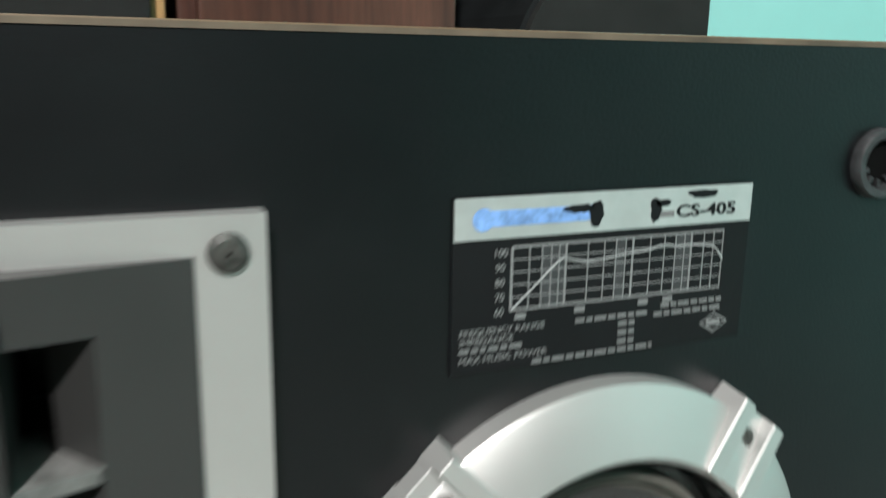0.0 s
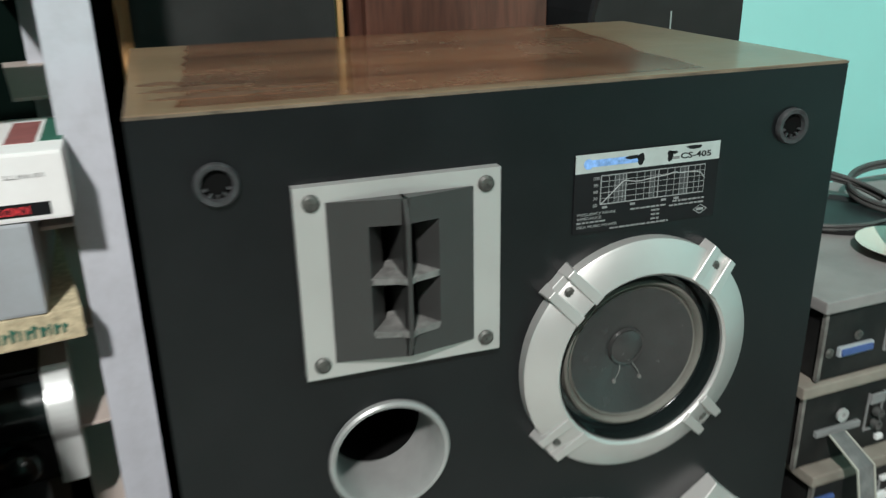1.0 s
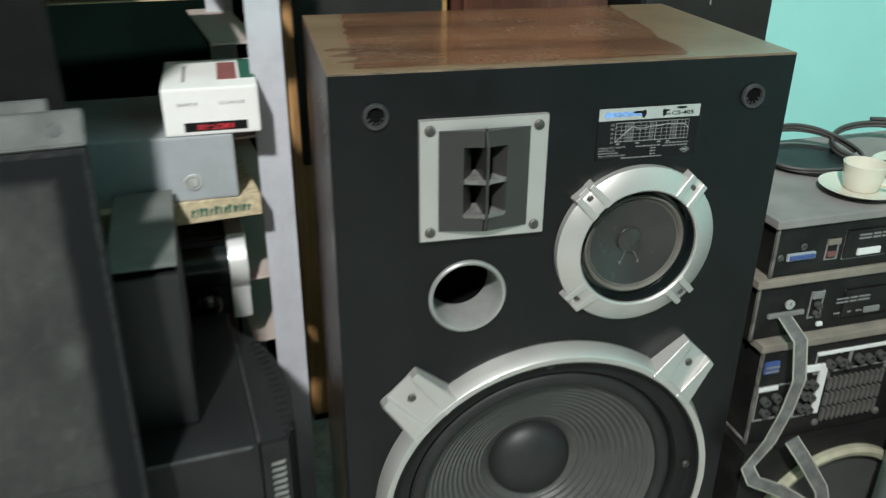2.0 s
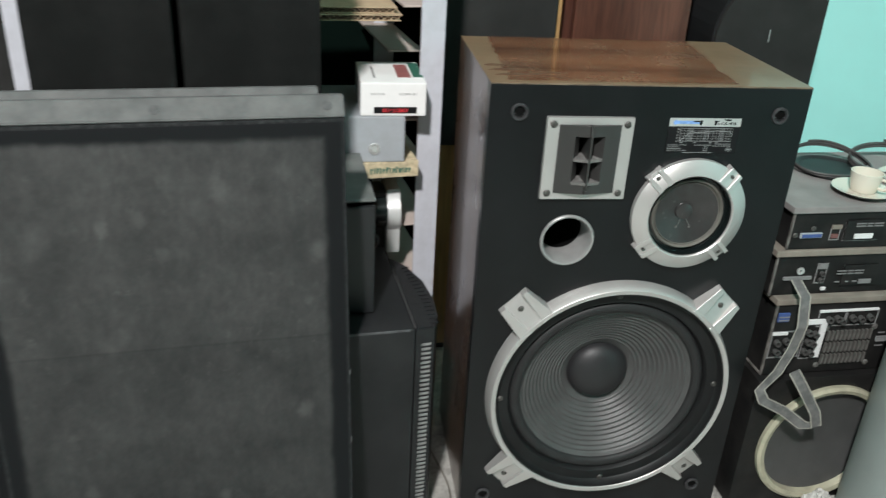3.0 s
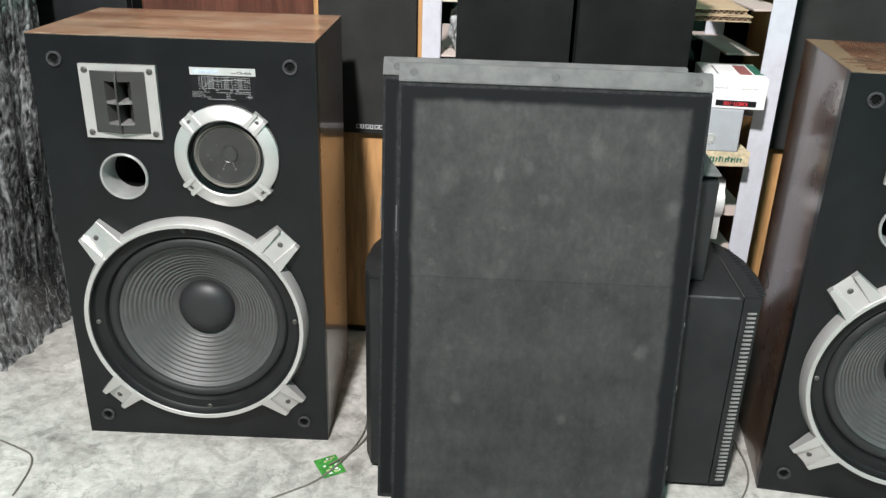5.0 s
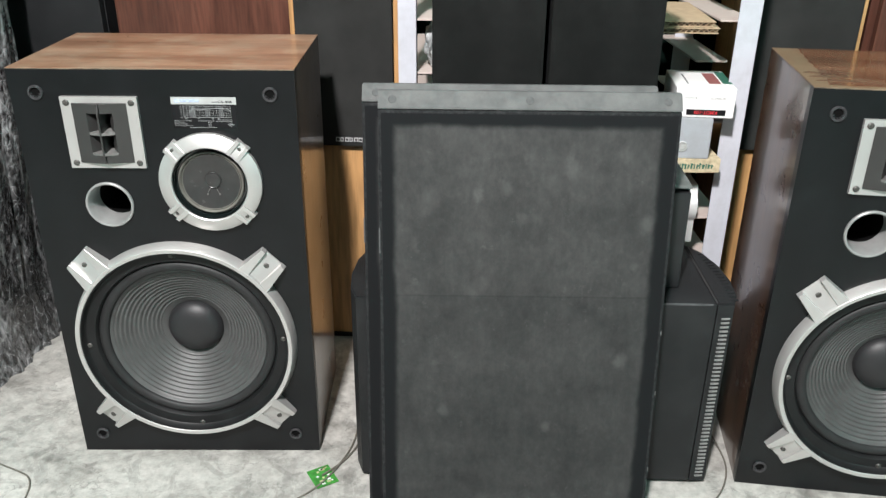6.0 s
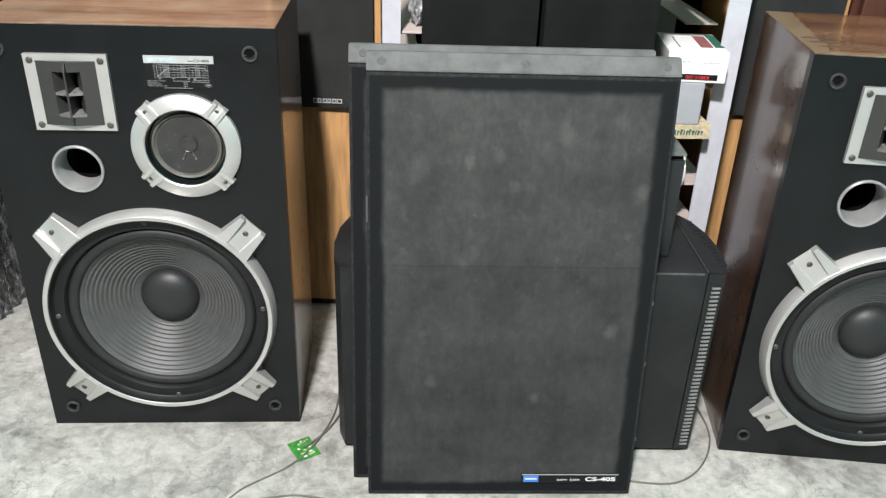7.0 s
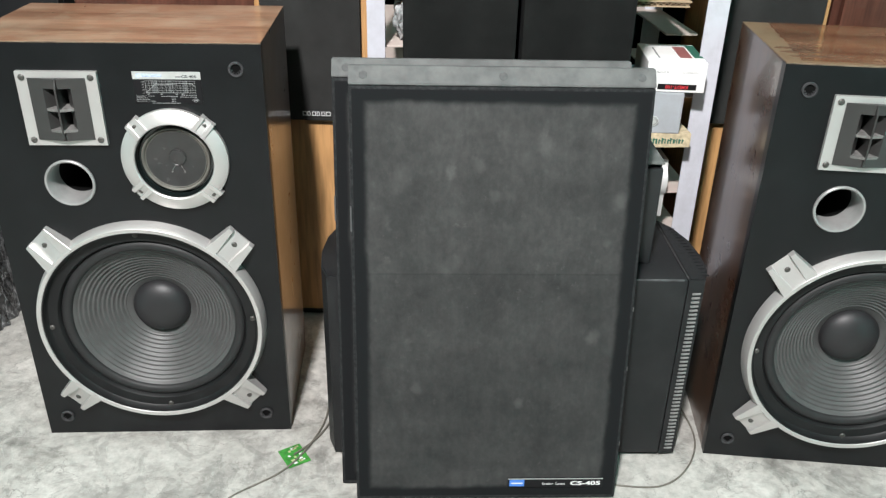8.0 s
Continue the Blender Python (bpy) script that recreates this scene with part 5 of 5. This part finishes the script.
def ribbon(points, width):
    """A flat cable: a strip that follows points of (place, direction of its width)."""
    b = bmesh.new()
    rows = []
    for p, q in zip(points, points[1:]):
        for k in range(6):
            t = k / 6
            c = Vector(p[0]).lerp(Vector(q[0]), t)
            s = Vector(p[1]).lerp(Vector(q[1]), t).normalized() * width / 2
            rows.append((c, s))
    rows.append((Vector(points[-1][0]), Vector(points[-1][1]).normalized() * width / 2))
    n = Vector((0, -0.0005, 0.0004))
    vs = [[b.verts.new(c + k * s + j * n) for k, j in ((-1, -1), (1, -1), (1, 1), (-1, 1))] for c, s in rows]
    for p, q in zip(vs, vs[1:]):
        for i in range(4):
            b.faces.new((p[i], p[(i + 1) % 4], q[(i + 1) % 4], q[i]))
    b.faces.new(vs[0])
    b.faces.new(vs[-1])
    return b


RIBBON_PATH = [((0.426, 0.006, 0.3695), (1, 0, 0)), ((0.428, -0.020, 0.358), (1, 0, 0.1)), ((0.428, -0.03, 0.32), (1, 0, 0.05)), ((0.424, -0.028, 0.285), (1, 0, -0.2)),
                                   ((0.412, -0.028, 0.248), (0.9, 0, -0.4)), ((0.391, -0.031, 0.222), (1, 0, 0.05)), ((0.398, -0.035, 0.207), (0.8, 0, 0.55)), ((0.430, -0.036, 0.190), (0.45, 0, 0.85)),
                                   ((0.462, -0.038, 0.166), (0.55, 0, 0.8)), ((0.482, -0.041, 0.164), (0.95, 0, 0.3)), ((0.474, -0.042, 0.188), (0.9, 0, 0.4)), ((0.448, -0.04, 0.228), (0.9, 0, 0.5)), ((0.430, -0.036, 0.254), (0.9, 0, 0.5))]
rb = thing("ribbon_cable", pose(0, 0, 0), "dusty grey ribbon cable hanging folded from the amplifier", "ribbon cable")
part("ribbon", ribbon(RIBBON_PATH, 0.0126), RIBBON, rb, "", True)
for k in (-1, 1):
    edge = [(Vector(c) + Vector(s).normalized() * k * 0.0068 + Vector((0, -0.0006, 0)), s) for c, s in RIBBON_PATH]
    part("ribbon_edge", ribbon(edge, 0.0014), CABLE_PALE, rb, "pale outer wire", True)


# ---- crockery and cable on the top amplifier ----
TOPZ = 0.4728


def cup_and_saucer(x, y):
    s = thing("saucer", pose(x, y, TOPZ), "cream china saucer on the dusty amplifier", "saucer")
    part("dish", pole([(0, 0.002), (0.018, 0.0015), (0.02, 0.0), (0.022, 0.002), (0.037, 0.0075), (0.038, 0.0085), (0.036, 0.0085), (0.021, 0.004), (0, 0.0038)], 56), CHINA, s, "", True)
    c = thing("cup", pose(x + 0.003, y + 0.002, TOPZ + 0.0042), "small cream china cup standing in a saucer", "cup")
    part("bowl", pole([(0, 0.0008), (0.015, 0.0), (0.0165, 0.002), (0.0185, 0.012), (0.0205, 0.026), (0.0195, 0.0262), (0.0175, 0.013), (0.015, 0.004), (0, 0.003)], 48), CHINA, c, "", True)
    part("handle", tube([(0.012, -0.015, 0.02), (0.017, -0.026, 0.022), (0.0165, -0.0285, 0.014), (0.013, -0.022, 0.008), (0.011, -0.0145, 0.008)], 0.0022), CHINA, c, "", True)


cup_and_saucer(0.514, 0.05)
s2 = thing("saucer", pose(0.612, 0.085, TOPZ), "cream china saucer on the dusty amplifier", "saucer")
part("dish", pole([(0, 0.002), (0.018, 0.0015), (0.02, 0.0), (0.022, 0.002), (0.045, 0.0085), (0.046, 0.0095), (0.044, 0.0095), (0.021, 0.004), (0, 0.0038)], 56), CHINA, s2, "", True)
solid("cable_coil", tube([(0.520 + 0.056 * math.cos(a) + 0.002 * math.sin(2.3 * a), 0.140 + 0.046 * math.sin(a), TOPZ + 0.0028 + 0.0030 * a / 6.3 + 0.018 * max(0, 0.5 + 0.5 * math.sin(a)) ** 2) for a in [i * math.pi / 12 for i in range(56)]], 0.0018),
      CABLE, "coiled dark grey cable on the dusty amplifier", "cable", smooth=True)
solid("cable_coil", tube([(0.612 + 0.056 * math.cos(a), 0.142 + 0.046 * math.sin(a), TOPZ + 0.0105 + 0.004 * a / 6.3 + 0.009 * math.sin(a + 0.6)) for a in [i * math.pi / 12 for i in range(54)]], 0.0022),
      CABLE, "coiled dark grey cable on the dusty amplifier", "cable", smooth=True)
pd = thing("drip_tray", pose(0.522, 0.138, TOPZ), "flat black round lid inside the cable coil", "lid")
part("dish", pole([(0, 0.001), (0.046, 0.0), (0.05, 0.005), (0.047, 0.005), (0.043, 0.002), (0, 0.002)], 48), BLACK, pd, "", True)

bin_ = thing("plastic_drum", pose(0.672, -0.11, 0), "smooth grey-green plastic drum standing on the concrete", "drum")
part("drum", pole([(0, 0), (0.135, 0), (0.14, 0.005), (0.14, 0.34), (0.136, 0.345), (0, 0.345)], 72), GREYCYL, bin_, "", True)


# ---- plastic-wrapped bundle ----
def film(name, low, high, painted_glint):
    """Clear film drawn tight over dark goods: fine upright wrinkles, their glints painted in pale grey, and cloudy
    patches.
    """
    m, nd, ln, bs = nodes_of(name)
    co = nd.new("ShaderNodeTexCoord")

    def wrinkle(scale, squash, detail, turn=0.0):
        mp = nd.new("ShaderNodeMapping")
        mp.inputs["Scale"].default_value = (1, 1, squash)
        mp.inputs["Rotation"].default_value = (radians(turn), radians(turn), 0)
        ln.new(co.outputs["Object"], mp.inputs[0])
        n = nd.new("ShaderNodeTexNoise")
        n.inputs["Scale"].default_value, n.inputs["Detail"].default_value, n.inputs["Roughness"].default_value = scale, detail, 0.65
        ln.new(mp.outputs[0], n.inputs["Vector"])
        return n.outputs[0]

    def span(v, a, b, lo, hi):
        r = nd.new("ShaderNodeMapRange")
        r.inputs[1].default_value, r.inputs[2].default_value, r.inputs[3].default_value, r.inputs[4].default_value = a, b, lo, hi
        ln.new(v, r.inputs[0])
        return r.outputs[0]

    def op(kind, p, q):
        k = nd.new("ShaderNodeMath")
        k.operation = kind
        for i, v in enumerate((p, q)):
            if isinstance(v, (int, float)):
                k.inputs[i].default_value = v
            else:
                ln.new(v, k.inputs[i])
        return k.outputs[0]

    fine, cloud = wrinkle(95, 0.6, 8, 8), wrinkle(7, 0.55, 6)

    def facets(scale, squash, turn):
        """Distance to the creases between crumpled facets."""
        mp = nd.new("ShaderNodeMapping")
        mp.inputs["Scale"].default_value, mp.inputs["Rotation"].default_value = (1, 1, squash), (radians(turn), radians(turn), 0)
        ln.new(co.outputs["Object"], mp.inputs[0])
        warp = nd.new("ShaderNodeMix")
        warp.data_type = "VECTOR"
        warp.inputs[0].default_value = 0.05
        ln.new(mp.outputs[0], warp.inputs[4])
        wn = nd.new("ShaderNodeTexNoise")
        wn.inputs["Scale"].default_value, wn.inputs["Detail"].default_value = 18, 5
        ln.new(mp.outputs[0], wn.inputs["Vector"])
        ln.new(wn.outputs["Color"], warp.inputs[5])
        vo = nd.new("ShaderNodeTexVoronoi")
        vo.feature = "DISTANCE_TO_EDGE"
        vo.inputs["Scale"].default_value = scale
        ln.new(warp.outputs[1], vo.inputs["Vector"])
        return vo.outputs["Distance"]

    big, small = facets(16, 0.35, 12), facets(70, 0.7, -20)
    # creases go pale grey: the highlights on the film are put into its colour
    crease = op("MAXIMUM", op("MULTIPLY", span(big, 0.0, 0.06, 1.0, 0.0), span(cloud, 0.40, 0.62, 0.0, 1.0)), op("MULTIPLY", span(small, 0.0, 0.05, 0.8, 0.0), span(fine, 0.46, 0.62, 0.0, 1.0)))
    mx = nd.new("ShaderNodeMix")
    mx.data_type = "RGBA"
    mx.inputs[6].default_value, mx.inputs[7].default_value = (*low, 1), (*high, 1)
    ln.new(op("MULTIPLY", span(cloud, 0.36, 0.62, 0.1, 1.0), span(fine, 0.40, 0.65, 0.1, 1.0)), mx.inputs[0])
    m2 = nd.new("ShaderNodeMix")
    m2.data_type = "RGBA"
    ln.new(op("MULTIPLY", crease, painted_glint), m2.inputs[0])
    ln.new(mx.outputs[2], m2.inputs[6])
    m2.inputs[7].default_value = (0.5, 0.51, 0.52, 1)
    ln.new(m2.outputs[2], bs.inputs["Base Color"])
    bp = nd.new("ShaderNodeBump")
    bp.inputs["Strength"].default_value, bp.inputs["Distance"].default_value = 1.0, 0.012
    ln.new(op("ADD", op("MULTIPLY", fine, 0.35), op("ADD", op("MULTIPLY", big, 1.4), op("MULTIPLY", small, 0.5))), bp.inputs["Height"])
    ln.new(bp.outputs[0], bs.inputs["Normal"])
    bs.inputs["Roughness"].default_value = 0.2
    bs.inputs["Coat Weight"].default_value = 0.5
    return m


def wrapped():
    parcel = thing("wrapped_parcel", pose(0, 0, 0), "tall dark bundle wrapped in crumpled clear plastic", "wrapped bundle")
    x0, x1, y0, y1 = -1.75, -1.295, -0.02, 0.34
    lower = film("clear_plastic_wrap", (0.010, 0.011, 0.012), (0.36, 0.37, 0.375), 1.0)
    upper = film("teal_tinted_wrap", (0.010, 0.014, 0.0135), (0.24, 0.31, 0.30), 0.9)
    N = 160
    for name, za, zb, K, material, label in (("lower_wrap", 0.0, 0.605, 60, lower, "grey clear film gathered at the base"), ("upper_wrap", 0.6, 1.05, 40, upper, "teal-tinted clear film")):
        b = bmesh.new()
        rows = []
        for j in range(K + 1):
            z = za + (zb - za) * j / K
            row = []
            for i in range(N):
                a = 2 * math.pi * i / N
                c, s = math.cos(a), math.sin(a)
                k = 1 / (abs(c) ** 6 + abs(s) ** 6) ** (1 / 6)
                v = Vector((c * k, s * k, 0))
                q = Vector((v.x * 3, v.y * 3, z * 2.2))
                pleat = abs(noise.noise(Vector((v.x * 7, v.y * 7, z * 1.6 + 3)))) * 0.05
                flare = 0.06 * max(0.0, 1 - z / 0.1) ** 2 * (1 + noise.noise(q * 4))
                d = 1 + 0.05 * noise.noise(q) + 0.02 * noise.noise(q * 3.1) - pleat + flare + (0.004 if name == "lower_wrap" else 0)
                row.append(b.verts.new(((x0 + x1) / 2 + v.x * (x1 - x0) / 2 * d + 0.055 * z, (y0 + y1) / 2 + v.y * (y1 - y0) / 2 * d, z)))
            rows.append(row)
        for p, q in zip(rows, rows[1:]):
            for i in range(N):
                b.faces.new((p[i], p[(i + 1) % N], q[(i + 1) % N], q[i]))
        b.faces.new(rows[-1])
        b.faces.new(rows[0])
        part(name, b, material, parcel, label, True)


wrapped()

# ---- scraps on the floor ----
pcb = thing("circuit_board", pose(-0.6395, -0.0845, 0.0005, 0, 0, 38), "small bright green circuit board lying on the concrete", "circuit board")
part("board", box(-0.018, -0.022, 0, 0.018, 0.022, 0.0016), PCB, pcb)
rnd = random.Random(3)
for i in range(16):
    x, y = rnd.uniform(-0.016, 0.012), rnd.uniform(-0.02, 0.017)
    part("pad", box(x, y, 0.0015, x + rnd.uniform(0.002, 0.006), y + rnd.uniform(0.002, 0.004), 0.0024), GOLD if i % 3 else WHITEINK, pcb)


def floor_wire(points, label):
    return solid("wire", tube([(x, y, 0.0016 + h) for x, y, h in points], 0.0014, 6), WIRE, label, "wire", smooth=True)


floor_wire([(-0.60, 0.2, 0.004), (-0.628, 0.123, 0.02), (-0.606, 0.022, 0), (-0.621, -0.071, 0.004), (-0.648, -0.123, 0), (-0.682, -0.154, 0), (-0.72, -0.19, 0), (-0.74, -0.26, 0)], "thin dark wire lying across the concrete and the circuit board")
floor_wire([(-0.606, 0.12, 0), (-0.596, 0.03, 0), (-0.612, -0.05, 0.003), (-0.64, -0.085, 0.003)], "thin dark wire lying over the circuit board")
floor_wire([(-0.04, 0.15, 0.02), (-0.02, 0.093, 0.01), (-0.007, 0.058, 0), (-0.008, 0.016, 0), (-0.025, -0.032, 0), (-0.055, -0.073, 0), (-0.095, -0.094, 0), (-0.15, -0.09, 0)], "thin dark wire curving out beside the loudspeaker")
floor_wire([(-1.16, -0.13, 0), (-1.11, -0.144, 0), (-1.086, -0.156, 0.002), (-1.069, -0.19, 0), (-1.061, -0.24, 0)], "short dark wire end lying on the concrete")
floor_wire([(-0.69, -0.2, 0), (-0.653, -0.186, 0), (-0.615, -0.178, 0), (-0.57, -0.185, 0)], "thin dark wire lying before the grilles")


def crumpled_bag():
    b = bmesh.new()
    bmesh.ops.create_icosphere(b, subdivisions=4, radius=1)
    for v in b.verts:
        d = 1 + 0.35 * noise.noise(v.co * 2.1) + 0.2 * abs(noise.noise(v.co * 5.3))
        v.co = Vector((v.co.x * 0.016 * d, v.co.y * 0.03 * d, v.co.z * 0.032 * d))
    low = min(v.co.z for v in b.verts)
    b.transform(Matrix.Translation((-0.508, 0.225, 0.5835 - low)))
    m = mat("crumpled_grey_film", (0.3, 0.31, 0.31), 0.3, var=0.5, scale=120, bump=0.6, bump_scale=200, coat=0.4)
    solid("plastic_bag", b, m, "crumpled grey plastic bag stuffed on a rack runner", "plastic bag")


crumpled_bag()


def woven_scrap():
    """A crumpled scrap of woven sacking on the floor, its threads standing out."""
    b = bmesh.new()
    n = 26
    vs = [[b.verts.new((0.05 * (i / n - 0.5), 0.04 * (j / n - 0.5), max(0.0012, 0.028 + 0.016 * noise.noise(Vector((i * 0.21, j * 0.19, 1.7))) - 0.05 * ((i / n - 0.5) ** 2 + (j / n - 0.5) ** 2) + 0.0012 * ((i + j) % 2))))
           for j in range(n + 1)] for i in range(n + 1)]
    for i in range(n):
        for j in range(n):
            b.faces.new((vs[i][j], vs[i + 1][j], vs[i + 1][j + 1], vs[i][j + 1]))
    ex = bmesh.ops.extrude_face_region(b, geom=b.faces[:])
    bmesh.ops.translate(b, vec=(0, 0, -0.0011), verts=[v for v in ex["geom"] if isinstance(v, bmesh.types.BMVert)])
    b.transform(pose(0.532, -0.032, 0, 0, 0, 25))
    m = mat("pale_sacking", (0.5, 0.5, 0.47), 0.8, var=0.4, scale=160, bump=0.5, bump_scale=500)
    solid("woven_scrap", b, m, "crumpled scrap of pale woven sacking beside the plastic drum", "sacking")


woven_scrap()
